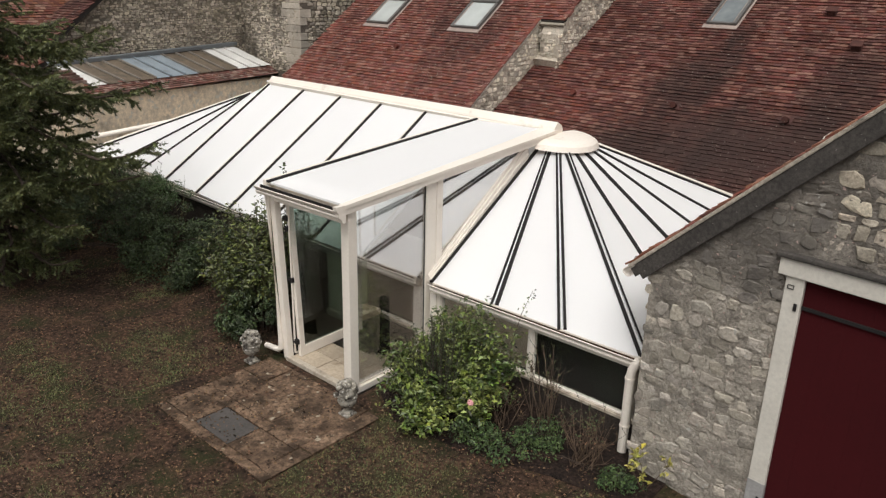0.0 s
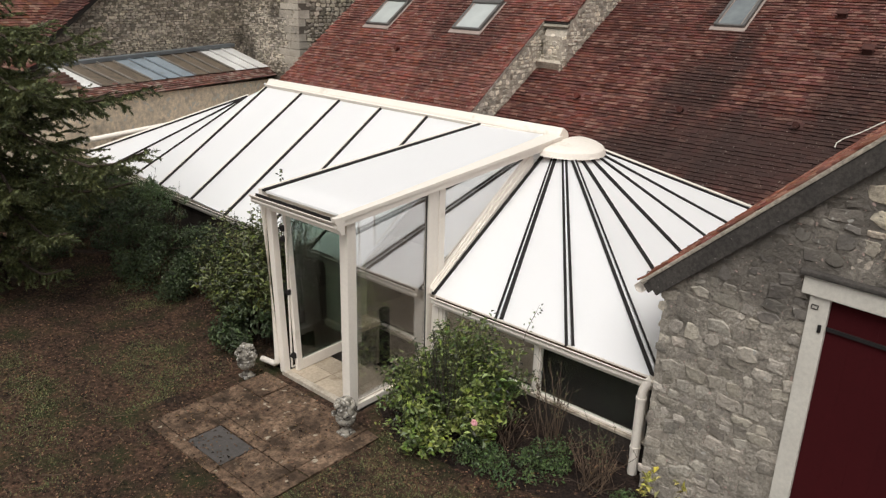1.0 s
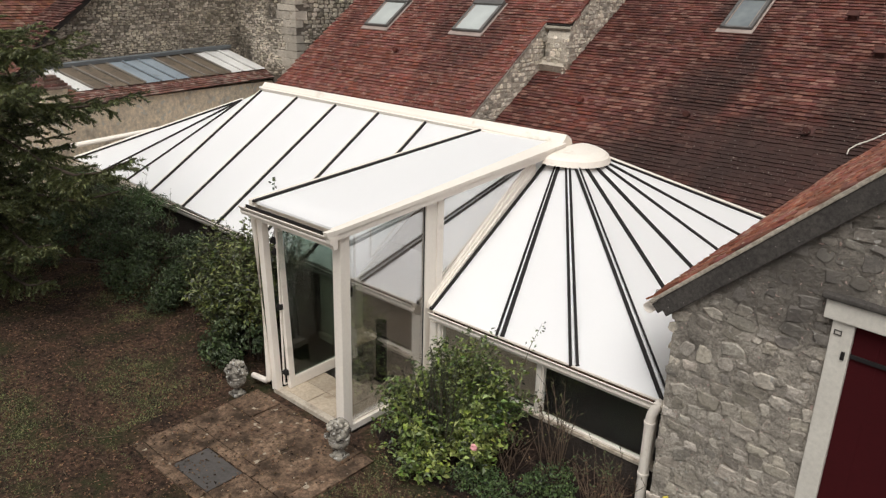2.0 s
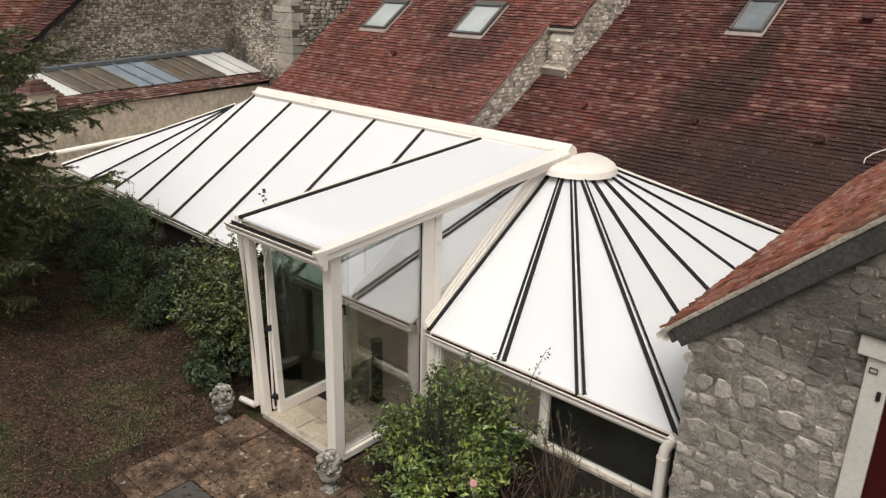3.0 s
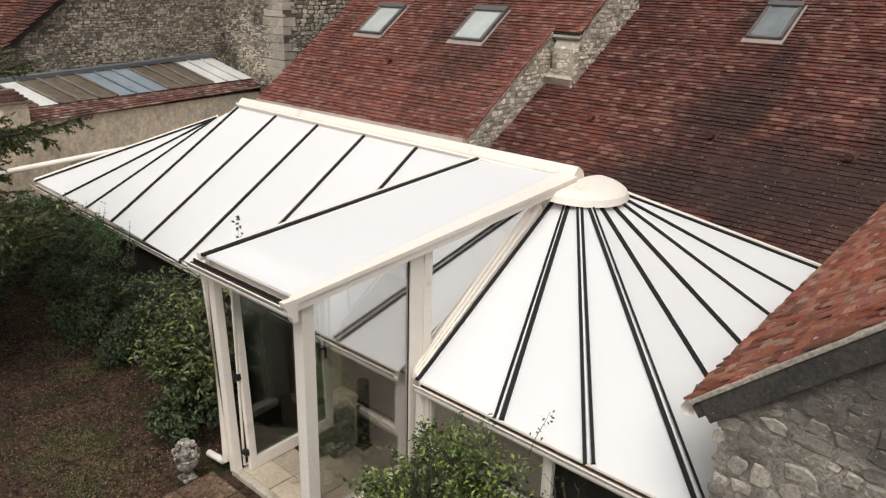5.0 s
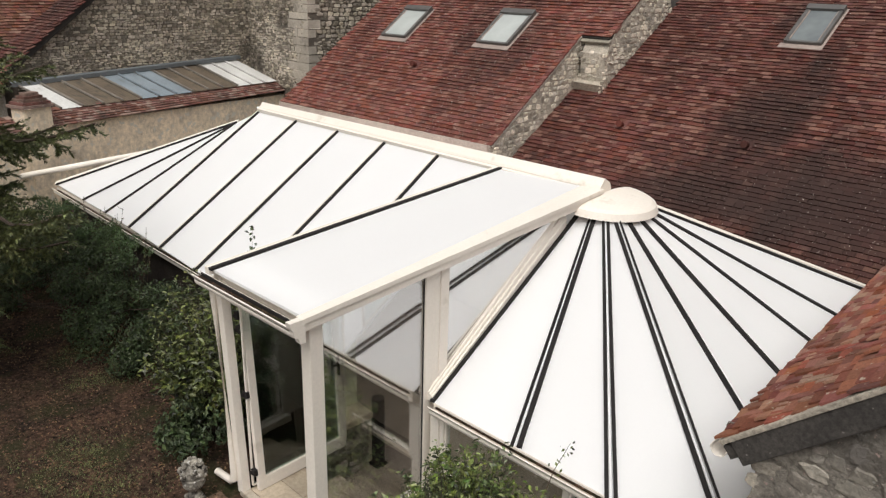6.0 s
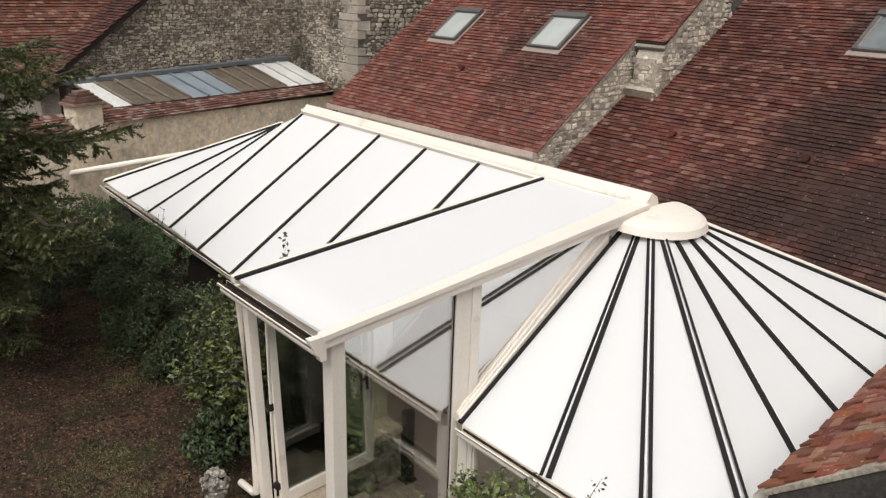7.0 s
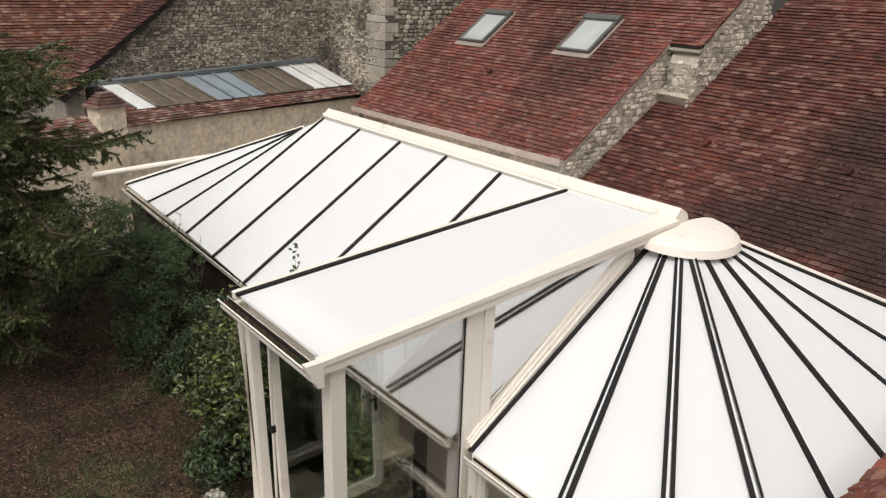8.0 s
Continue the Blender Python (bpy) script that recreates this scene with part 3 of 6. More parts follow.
for i in range(len(FEET) - 1):
    n = (FEET[i] - APEX).cross(FEET[i + 1] - APEX).normalized()
    panel([under_cap(i), FEET[i], FEET[i + 1], under_cap(i + 1)], n, "tapered white fan panel")
for i, f in enumerate(FEET):
    n = NF if i < 4 else NH
    top = under_cap(i)
    side = (f - APEX).cross(n).normalized()
    if i in (1, 2, 3):
        k = 0.026
        wl, wr = ((0.022, 0.044), (0.032, 0.032), (0.044, 0.022))[i - 1]
        bar(top + side * k, f + side * k * 1.5, n, wl)
        bar(top - side * k, f - side * k * 1.5, n, wr)
        bar(top, f, n, 0.020, "cap_strip", M_PANEL, 0.020, 0.010)
    else:
        bar(top, f, n, 0.046)
        if i > 3:
            bar(top - side * 0.02, f - side * 0.046, n, 0.020, "cap_strip", M_PANEL, 0.020, 0.008)
        if i == len(FEET) - 1:
            bar(top - side * 0.03, f - side * 0.085, n, 0.06, "edge_trim", M_CREAM, 0.04)

# half-round cap over the meeting bars
def cap():
    bm = B()
    prof = [(0.0, 0.11), (0.24, 0.104), (0.46, 0.086), (0.60, 0.058), (0.655, 0.026), (0.690, -0.056), (0.665, -0.056), (0.63, 0.0)]
    seg = 28
    c = Vector((-0.065, 3.075, 2.853))
    rings = []
    for k in range(seg + 1):
        a = radians(-88 + 178 * k / seg)
        rings.append([bm.verts.new(c + Vector((math.cos(a) * r * 0.98, math.sin(a) * r, h - 0.06 * math.cos(a) * r))) for r, h in prof])
    for k in range(seg):
        for j in range(len(prof) - 1):
            bm.faces.new((rings[k][j], rings[k + 1][j], rings[k + 1][j + 1], rings[k][j + 1]))
    bmesh.ops.remove_doubles(bm, verts=bm.verts, dist=0.001)
    return part("fan_cap", bm, M_CREAM, conservatory, "domed half-round cream cap")


cap()


def gutter(p, q, side, parent, r=0.055):
    """An ogee gutter, hollow, with closed ends."""
    out = [(0.0, 0.05), (0.0, -0.05), (0.03, -0.065), (0.07, -0.06), (0.085, -0.03), (0.08, 0.0), (0.105, 0.03), (0.115, 0.05), (0.10, 0.052), (0.075, 0.005),
           (0.078, -0.025), (0.06, -0.048), (0.03, -0.05), (0.012, -0.04), (0.012, 0.05)]
    bm = B()
    profile_run(bm, out, p, q, side)
    return part("gutter", bm, M_CREAM, parent, "cream ogee gutter")


gutter((-11.2, 0.25, 1.17), (-1.72, -0.03, 1.18), (0, -1, 0), conservatory)
bm = B()
beam(bm, (-11.1, 0.195, 1.185), (-1.8, -0.085, 1.195), 0.07, 0.02, (0, 0, 1))
part("debris", bm, M_EARTH, conservatory, "dark wet leaf debris in the gutter")
gutter((0.06, -0.05, 1.2), (3.3, -0.05, 1.2), (0, -1, 0), conservatory)
# thin dark bar added as the shadow line between panel and gutter, not dirt
bm = B()
beam(bm, (0.10, -0.076, 1.222), (3.28, -0.076, 1.222), 0.016, 0.02, (0, 0, 1))
part("debris", bm, M_EARTH, conservatory, "dark strip drawn as the shadow line along the gutter's inner edge")


def post(x0, x1, y0, y1, z0, z1, parent=None, name="post"):
    bm = B()
    box(bm, x0, x1, y0, y1, z0, z1, 0.008)
    return part(name, bm, M_CREAM, parent or conservatory)


def window(x0, x1, y, z0, z1, parent, along="x", w=0.055, d=0.06, mat=None):
    """A fixed light: four frame members and a pane. along: the axis that it runs along."""
    def bx(a0, a1, b0, b1, t):
        m = B()
        box(m, *((a0, a1, y - t, y + t) if along == "x" else (y - t, y + t, a0, a1)), b0, b1, 0.005 if t > 0.01 else 0)
        return m
    fr = part("window", bx(x0, x0 + w, z0, z1, d / 2), M_CREAM, parent)
    for a0, a1, b0, b1 in ((x1 - w, x1, z0, z1), (x0 + w, x1 - w, z1 - w, z1), (x0 + w, x1 - w, z0, z0 + w)):
        part("frame", bx(a0, a1, b0, b1, d / 2), M_CREAM, fr)
    pn = part("pane", bx(x0 + w - 0.01, x1 - w + 0.01, z0 + w - 0.01, z1 - w + 0.01, 0.006), mat or M_GLASS, fr, "clear glass pane")
    pn.visible_shadow = False
    return fr


# eaves beams, posts, glazed strips over the dwarf wall
bm = B()
box(bm, 0.06, 3.28, 0.0, 0.10, 1.06, 1.22, 0.006)
part("eaves_beam", bm, M_CREAM, conservatory)
bm = B()
beam(bm, (-11.1, 0.32, 1.12), (-1.75, 0.06, 1.12), 0.10, 0.16, (0, 0, 1), 0.006)
part("eaves_beam", bm, M_CREAM, conservatory)
for x in (0.10, 1.70, 3.16):
    post(x, x + 0.06, -0.01, 0.08, 0.36, 1.08)
post(-0.02, 0.10, -0.03, 0.10, -0.02, 1.07)
window(0.16, 1.70, 0.04, 0.39, 1.07, conservatory, w=0.024)
window(1.76, 3.16, 0.04, 0.39, 1.07, conservatory, w=0.024)
bm = B()
box(bm, 0.06, 3.3, -0.030, 0.12, 0.350, 0.390, 0.008)
part("sill", bm, M_SILL, conservatory, "weathered cream window sill")
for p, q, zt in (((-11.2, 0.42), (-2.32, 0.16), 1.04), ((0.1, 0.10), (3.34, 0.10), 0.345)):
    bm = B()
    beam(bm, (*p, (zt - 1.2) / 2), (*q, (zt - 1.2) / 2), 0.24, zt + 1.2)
    solo("wall_dwarf", bm, M_SHADE_MASONRY, "low mortared dwarf wall carrying the conservatory", "wall", kind="structure")

M_FLOORTILE = surf("brown_terracotta_floor", (0.50, 0.41, 0.34), (0.40, 0.325, 0.265), 0.6, 1.5, 20, 0.2, 0.1)
# sunken room
FLOOR_Z = -0.75
bm = B()
box(bm, -11.8, 3.4, 0.0, 5.7, FLOOR_Z - 0.1, FLOOR_Z)
solo("floor", bm, M_FLOORTILE, "brown terracotta sunken floor", "floor", kind="structure")

# ---- porch ----
porch = thing("porch", "tall cream glazed porch with a flat white roof", "porch")
PX0, PX1, PY, PZ0, PZ1 = -1.61, 0.0, -1.60, 2.675, 2.985
PF, SX = -1.50, -0.06     # front of the posts, outer face of the glazed side
PZR = 0.025     # the garden edge rises this much more


def proof(x, y, h=0.0):
    f = (y - PY) / (RIDGE_Y - PY)
    return Vector((x, y, PZ0 + (PZ1 - PZ0 + PZR * (x - PX0) / (PX1 - PX0)) * f + h))


def left_x(y):
    """The left bar runs a little askew."""
    return -1.565 - 0.08 * (y - PY) / (RIDGE_Y - PY)


def right_x(y):
    """The panel's other edge: the cream cover beside it widens towards the ridge."""
    return PX1 - 0.095 - 0.22 * ((y - PY) / (RIDGE_Y - PY)) ** 1.3


NP = Vector((0, -(PZ1 - PZ0) / (RIDGE_Y - PY), 1)).normalized()
bm = B()
grid = [[[bm.verts.new(proof(left_x(y) + 0.015 + (right_x(y) - 0.01 - left_x(y)) * i / 6, y, -h)) for i in range(7)] for y in [PY + 0.035 + (RIDGE_Y - PY - 0.035) * j / 10 for j in range(11)]] for h in (0, 0.03)]
for j in range(10):
    for i in range(6):
        bm.faces.new((grid[0][j][i], grid[0][j][i + 1], grid[0][j + 1][i + 1], grid[0][j + 1][i])).smooth = True
        bm.faces.new((grid[1][j + 1][i], grid[1][j + 1][i + 1], grid[1][j][i + 1], grid[1][j][i]))
for i in range(6):
    bm.faces.new((grid[1][0][i], grid[1][0][i + 1], grid[0][0][i + 1], grid[0][0][i]))
part("roof_panel", bm, M_PANEL, porch)
bm = B()
beam(bm, proof(left_x(PY), PY, 0.012), proof(left_x(RIDGE_Y), RIDGE_Y - 0.03, 0.012), 0.055, 0.03, NP, 0.006)
part("glazing_bar", bm, M_BLACK, porch)
bm = B()
beam(bm, proof(left_x(PY) - 0.065, PY, -0.02), proof(left_x(RIDGE_Y) - 0.065, RIDGE_Y - 0.03, -0.02), 0.07, 0.08, NP, 0.006)
part("edge_beam", bm, M_CREAM, porch)
bm = B()
ys = [PY - 0.02 + (RIDGE_Y + 0.03 - PY) * k / 8 for k in range(9)]
prism(bm, [proof(right_x(max(y, PY)), y, 0.012) for y in ys] + [proof(PX1 + 0.004, y, 0.012) for y in ys[::-1]], NP, 0.046)
beam(bm, proof(PX1 - 0.055, PY - 0.02, -0.078), proof(PX1 - 0.055, RIDGE_Y + 0.02, -0.078), 0.085, 0.085, NP, 0.006)
part("edge_beam", bm, M_CREAM, porch, "moulded cream edge beam")
gutter((PX0 - 0.09, PY - 0.02, PZ0 - 0.095), (PX1 - 0.05, PY - 0.02, PZ0 - 0.095), (0, -1, 0), porch)
bm = B()
profile_run(bm, [(-0.02, 0.06), (-0.02, -0.16), (0.035, -0.16), (0.05, -0.11), (0.09, -0.08), (0.095, -0.03), (0.125, 0.01), (0.135, 0.06)], (PX1 - 0.055, PY - 0.02, PZ0 - 0.045), (PX1 + 0.012, PY - 0.02, PZ0 - 0.045), (0, -1, 0))
part("gutter_end", bm, M_CREAM, porch)
bm = B()
box(bm, -1.57, SX - 0.12, PF + 0.01, PF + 0.11, 2.385, PZ0 - 0.03, 0.008)
part("lintel_beam", bm, M_CREAM, porch)
bm = B()
beam(bm, (PX0 - 0.08, PY - 0.072, PZ0 - 0.088), (PX1 - 0.06, PY - 0.072, PZ0 - 0.088), 0.06, 0.03, (0, 0, 1), 0.006)
part("debris", bm, M_EARTH, porch, "dark wet leaf debris in the gutter")
# black strip hides the gutter's cream back: a shadow gap, no real seal
bm = B()
beam(bm, (PX0 - 0.06, PY - 0.037, PZ0 - 0.066), (PX1 - 0.07, PY - 0.037, PZ0 - 0.066), 0.010, 0.055, (0, 0, 1))
part("seal", bm, M_BLACK, porch, "black strip added as the shadow gap behind the gutter")
# corner posts
for x0, x1, y0, y1, z1 in ((SX - 0.14, SX, PF - 0.01, PF + 0.135, 2.64), (SX - 0.04, SX - 0.006, -0.08, 0.03, 2.72),
                           (SX - 0.04, SX - 0.018, 0.032, 0.135, 2.725), (SX - 0.04, SX - 0.006, 0.137, 0.26, 2.73)):
    post(x0, x1, y0, y1, 0.03, z1, porch)


def lean(ob):
    """The hinge side of the porch is out of plumb."""
    for v in ob.data.vertices:
        v.co.x += 0.06 * (1.2 - v.co.z)


lean(post(-1.61, -1.505, PF, PF + 0.1, 0.03, 2.6, porch, "door_jamb"))

# side glazing of the porch: the full-height light and the long triangle on the garden side, the same on the far side
def sloped_light(parent, x, outline, w=0.05, d=0.05):
    """A fixed light with straight members along the outline (y, z) in the plane x."""
    n = len(outline)
    head = None
    for i in range(n):
        a, b = outline[i], outline[(i + 1) % n]
        bm = B()
        beam(bm, (x, a[0], a[1]), (x, b[0], b[1]), d, w, (0, 0.001, 1) if abs(a[0] - b[0]) > 0.02 else (0, 1, 0), 0.004)
        if head is None:
            head = part("window", bm, M_CREAM, parent)
        else:
            part("frame", bm, M_CREAM, head)
    bm = B()
    prism(bm, [(x + 0.006, a, b) for a, b in outline], (1, 0, 0), 0.012)
    pn = part("pane", bm, (M_GLASS_HIGH if n == 3 else M_GLASS_COAT) if x > -1 else M_GLASS, head, "coated glass pane with sky reflection" if x > -1 else "clear glass pane")
    pn.visible_shadow = False
    return head


for px in (SX - 0.045, -1.44):
    sloped_light(porch, px, [(PF + 0.13, 0.09), (-0.07, 0.09), (-0.07, 2.71), (PF + 0.13, 2.60)], 0.022, 0.022)
    sloped_light(porch, px - 0.01, [(0.25, 1.50), (2.24, 2.88), (0.25, 2.73)], 0.022, 0.022)
bm = B()
beam(bm, (SX - 0.03, -0.086, 0.10), (SX - 0.03, -0.086, 2.70), 0.012, 0.010, (0, 1, 0))
part("seal", bm, M_BLACK, porch, "black rubber seal along the pane")
# stepped cream trim where the fan meets the gable light
bm = B()
runs = []
for y, xa, xb, za, zb in ((-0.03, 0.005, -0.075, 1.26, 1.325), (2.32, -0.095, -0.13, 2.625, 2.955)):
    runs.append([bm.verts.new((xa + (xb - xa) * p, y, za + (zb - za) * h)) for p, h in ((0, -0.5), (0, 0.35), (0.3, 0.4), (0.33, 0.68), (0.62, 0.72), (0.66, 1.0), (1.0, 1.0), (1.0, -0.5))])
for k in range(8):
    bm.faces.new((runs[0][k], runs[0][(k + 1) % 8], runs[1][(k + 1) % 8], runs[1][k]))
bm.faces.new(runs[0][::-1])
bm.faces.new(runs[1])
part("trim", bm, M_CREAM, porch, "stepped cream trim")

# threshold and landing slabs, steps down into the room
bm = B()
box(bm, -1.50, SX, PF - 0.005, PF + 0.09, -0.02, 0.06, 0.01)
part("threshold", bm, M_SILL, porch, "cream sill with a dirty edge")
bm = B()
box(bm, SX - 0.15, SX, PF + 0.1, -0.02, -0.02, 0.07, 0.01)
part("side_sill", bm, M_CREAM, porch)
M_SLAB = surf("beige_stone_slab", (0.50, 0.42, 0.32), (0.38, 0.31, 0.23), 0.7, 2.5, 22, 0.25, 0.25, vary="object", vary_amt=0.18, stain=(0.22, 0.155, 0.10), stain_scale=3.0, stain_cut=0.54)
landing = thing("landing", "beige stone slab landing inside the porch", "landing", kind="structure")
for i, (x0, x1) in enumerate(((-1.46, -0.93), (-0.92, -0.42), (-0.41, -0.16))):
    for j in range(2):
        bm = B()
        box(bm, x0, x1, PF + 0.10 + j * 0.338, PF + 0.43 + j * 0.338, -0.06, 0.05 - 0.004 * ((i + j) % 2), 0.008)
        part("slab", bm, M_SLAB, landing)
bm = B()
box(bm, -1.46, SX - 0.1, PF + 0.1, PF + 0.77, -0.9, -0.062)
part("base", bm, M_MORTAR, landing)
stairs = thing("stairs", "worn beige stone steps going down into the room", "stairs", kind="structure")
for k in range(4):
    bm = B()
    y0 = PF + 0.775 + k * 0.31
    box(bm, -1.15, SX - 0.1, y0, y0 + 0.33, FLOOR_Z, 0.05 - 0.16 * (k + 1), 0.012)
    part("step", bm, M_SLAB, stairs)

# open glazed door leaf, folded back into the porch
door = thing("door_1", "open cream door leaf with one tall glass pane", "door", (-1.43, PF + 0.15, 0), kind="structure")
DW, DH = 1.24, 2.35
for nm, a in (("stile", (0, 0.09, 0.055, DH)), ("stile", (DW - 0.09, DW, 0.055, DH)), ("rail", (0.09, DW - 0.09, DH - 0.10, DH)), ("rail", (0.09, DW - 0.09, 0.055, 0.20))):
    bm = B()
    box(bm, -0.03, 0.03, a[0], a[1], a[2], a[3], 0.006)
    ob = new(nm, mesh_of(nm, bm, M_CREAM))
    ob.parent = door
bm = B()
box(bm, -0.006, 0.006, 0.085, DW - 0.085, 0.195, DH - 0.095)
M_GLASS_DARK = glass("smoky_door_glass", (0.50, 0.57, 0.53), 0.10)
dp = new("pane", mesh_of("pane", bm, M_GLASS_DARK))
dp.parent = door
dp.visible_shadow = False
dp["label"] = "smoky green glass pane"
bm = B()
box(bm, 0.03, 0.045, DW - 0.07, DW - 0.035, 1.02, 1.26, 0.004)
box(bm, 0.045, 0.075, DW - 0.062, DW - 0.045, 1.17, 1.187, 0.003)
box(bm, 0.06, 0.075, DW - 0.17, DW - 0.045, 1.168, 1.189, 0.004)
hd = new("handle", mesh_of("handle", bm, M_BLACK))
hd.parent = door
for z in (0.25, 1.2, 1.95, 2.1):
    bm = B()
    box(bm, -0.045, 0.02, -0.045, 0.012, z, z + 0.075, 0.006)
    box(bm, -0.055, -0.02, -0.06, -0.02, z + 0.02, z + 0.05, 0.006)
    hg = new("hinge", mesh_of("hinge", bm, M_BLACK))
    hg.parent = door
for ob in door.children:
    lean(ob)
door.rotation_euler = (0, 0, radians(1.5))

# low stone wall with a slab and a plastered pier inside
M_PLASTER = surf("cream_plaster", (0.80, 0.78, 0.61), (0.73, 0.71, 0.55), 0.9, 1.6, 20, 0.15, 0.2)
bm = B()
box(bm, -2.30, -1.72, -0.02, 0.54, FLOOR_Z, 0.0)
inner_wall = solo("wall_inner", bm, M_MORTAR, "low interior rubble wall beside the steps", "wall", kind="structure")
rubble(inner_wall, (-1.72, -0.02, -0.72), (0, 1, 0), (0, 0, 1), 0.56, 0.72, lambda u, v: 0 < u < 0.52, (0.1, 0.18), (0.15, 0.3), 0.02, lambda u, v: True, 51)
bm = B()
box(bm, -2.32, -1.66, -0.06, 0.575, 0.0, 0.11, 0.03)
part("coping_slab", bm, M_RENDER, inner_wall, "thick pale stone slab")
bm = B()
box(bm, -2.32, -1.97, 0.0, 0.56, 0.11, 1.15, 0.01)
part("pier", bm, M_PLASTER, inner_wall, "cream plastered pier")
bm = B()
tube(bm, [(-1.66, 0.655, FLOOR_Z), (-1.66, 0.655, 0.27)], 0.085, 14)
box(bm, -1.75, -1.57, 0.565, 0.745, FLOOR_Z, FLOOR_Z + 0.03, 0.005)
solo("stove_pipe", bm, M_BLACK, "black iron post standing on the sunken floor", "post")
# dark sheet added behind the end window, standing in for the unlit room
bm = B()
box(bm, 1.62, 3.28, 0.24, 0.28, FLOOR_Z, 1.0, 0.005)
solo("dark_panel", bm, M_DARK, "added dark backing that blackens the end window", "panel")
# inner back wall of the room
bm = B()
box(bm, -11.8, 3.35, 5.45, 5.6, FLOOR_Z, 1.45)
solo("wall_room_back", bm, M_FLOORTILE, "brown back wall of the sunken room", "wall", kind="structure")

# ---- barn ----
BX, BY, BEZ, BS = 3.40, -0.29, 2.43, 0.94
BEX = 3.17
RX = 7.2


def barn_top(x):
    return BEZ + (x - BEX) * BS


bm = B()
prism(bm, [(BX, BY, -1.0), (4.94, BY, -1.0), (4.94, BY, 2.82), (6.74, BY, 2.82), (6.74, BY, -1), (11.0, BY, -1.0), (11.0, BY, barn_top(2 * RX - 11.0)), (RX, BY, barn_top(RX) - 0.05), (BX, BY, barn_top(BX) - 0.05)], (0, -1, 0), 0.45)
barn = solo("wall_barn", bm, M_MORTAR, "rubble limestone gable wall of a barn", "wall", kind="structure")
bm = B()
box(bm, BX, BX + 0.45, BY + 0.45, 7.0, -1.0, barn_top(BX) - 0.06)
part("side_wall", bm, M_MORTAR, barn)


def barn_face(u, v):
    x, z = BX + u, v
    if z > barn_top(x) - 0.22 or x > 7.5:
        return False
    if 4.76 < x < 6.92 and z < 3.05:
        return False
    return u > 0.03


rubble(barn, (BX, BY, 0.0), (1, 0, 0), (0, 0, 1), 4.2, 6.0, barn_face, (0.075, 0.17), (0.11, 0.29), 0.020, lambda u, v: u < 1.7, 21, 0.98, skip=0.04)
# uneven mortar smeared between and over the stones
bm = B()
step = 0.028
cells = {}
for i in range(int(4.0 / step)):
    for j in range(int(4.4 / step)):
        x, z = BX + i * step, j * step
        if z > barn_top(x) - 0.1 or (x > 4.74 and z < 3.0):
            continue
        d = 0.012 + 0.018 * noise.noise(Vector((x * 5, z * 6, 3))) + 0.012 * noise.noise(Vector((x * 17, z * 19, 7))) + 0.006 * noise.noise(Vector((x * 45, z * 45, 1)))
        cells[i, j] = bm.verts.new((x + 0.010 * noise.noise(Vector((0, z * 6, 9))) if i == 0 else x, BY - max(0.001, d), z))
for (i, j), v in cells.items():
    q = [cells.get(k) for k in ((i + 1, j), (i + 1, j + 1), (i, j + 1))]
    if all(q):
        bm.faces.new((v, *q)).smooth = True
part("mortar", bm, M_MORTAR, barn, "rough grey mortar smeared over the joints")
rubble(barn, (BX, 1.2, 0.0), (0, -1, 0), (0, 0, 1), 1.48, 2.7, lambda u, v: 0.05 < v < 2.4 and u < 1.42, (0.08, 0.15), (0.13, 0.30), 0.032, lambda u, v: False, 22)
bm = B()
prism(bm, [(BEX, -0.36, BEZ - 0.03), (RX, -0.36, barn_top(RX) - 0.03), (RX, 7.2, barn_top(RX) - 0.03), (BEX, 7.2, BEZ - 0.03)], (-BS, 0, 1), 0.1)
barn_roof = solo("roof_barn", bm, M_FASCIA, "red and buff flat clay tile roof of a barn", "roof", kind="structure")
a = math.atan(BS)
tile_roof("roof_barn", "red and buff flat clay tile roof of a barn", (BEX - 0.04, 7.2, BEZ - 0.03), (0, -1, 0), (math.cos(a), 0, math.sin(a)), (-math.sin(a), 0, math.cos(a)), 7.6, 5.7,
          lambda u, v: u > 5.3 and v < 1.75, keep=lambda u, v: u < 7.53, one=M_TILE_NEW, many=M_TILE_NEW_ISL, seed=5, parent=barn_roof, size=(0.17, 0.105, 0.2))
bm = B()
beam(bm, (BEX - 0.02, -0.352, BEZ - 0.005), (RX, -0.352, barn_top(RX) + 0.01), 0.07, 0.036, (-BS, 0, 1), 0.008)
part("mortar_bed", bm, M_MORTAR_PALE, barn_roof, "pale mortar bed under the verge tiles")
bm = B()
beam(bm, (BEX + 0.10, -0.345, BEZ - 0.03), (RX, -0.345, barn_top(RX) - 0.13), 0.06, 0.19, (-BS, 0, 1), 0.01)
part("verge", bm, M_FASCIA, barn_roof, "grey cement verge")
bm = B()
r = [(0.065 * math.cos(k * math.pi / 8), -0.065 * math.sin(k * math.pi / 8)) for k in range(9)]
profile_run(bm, r + [(x * 0.9, z * 0.9) for x, z in r[::-1]], (BEX - 0.03, -0.37, BEZ - 0.06), (BEX - 0.03, 7.0, BEZ - 0.06), (1, 0, 0))
part("gutter", bm, M_CREAM, barn_roof, "half-round cream gutter")
bm = B()
prism(bm, [(RX, -0.36, barn_top(RX) - 0.03), (11.4, -0.36, barn_top(2 * RX - 11.4)), (11.4, 7.2, barn_top(2 * RX - 11.4)), (RX, 7.2, barn_top(RX) - 0.03)], (BS, 0, 1), 0.1)
part("far_slope", bm, M_TILE, barn_roof)

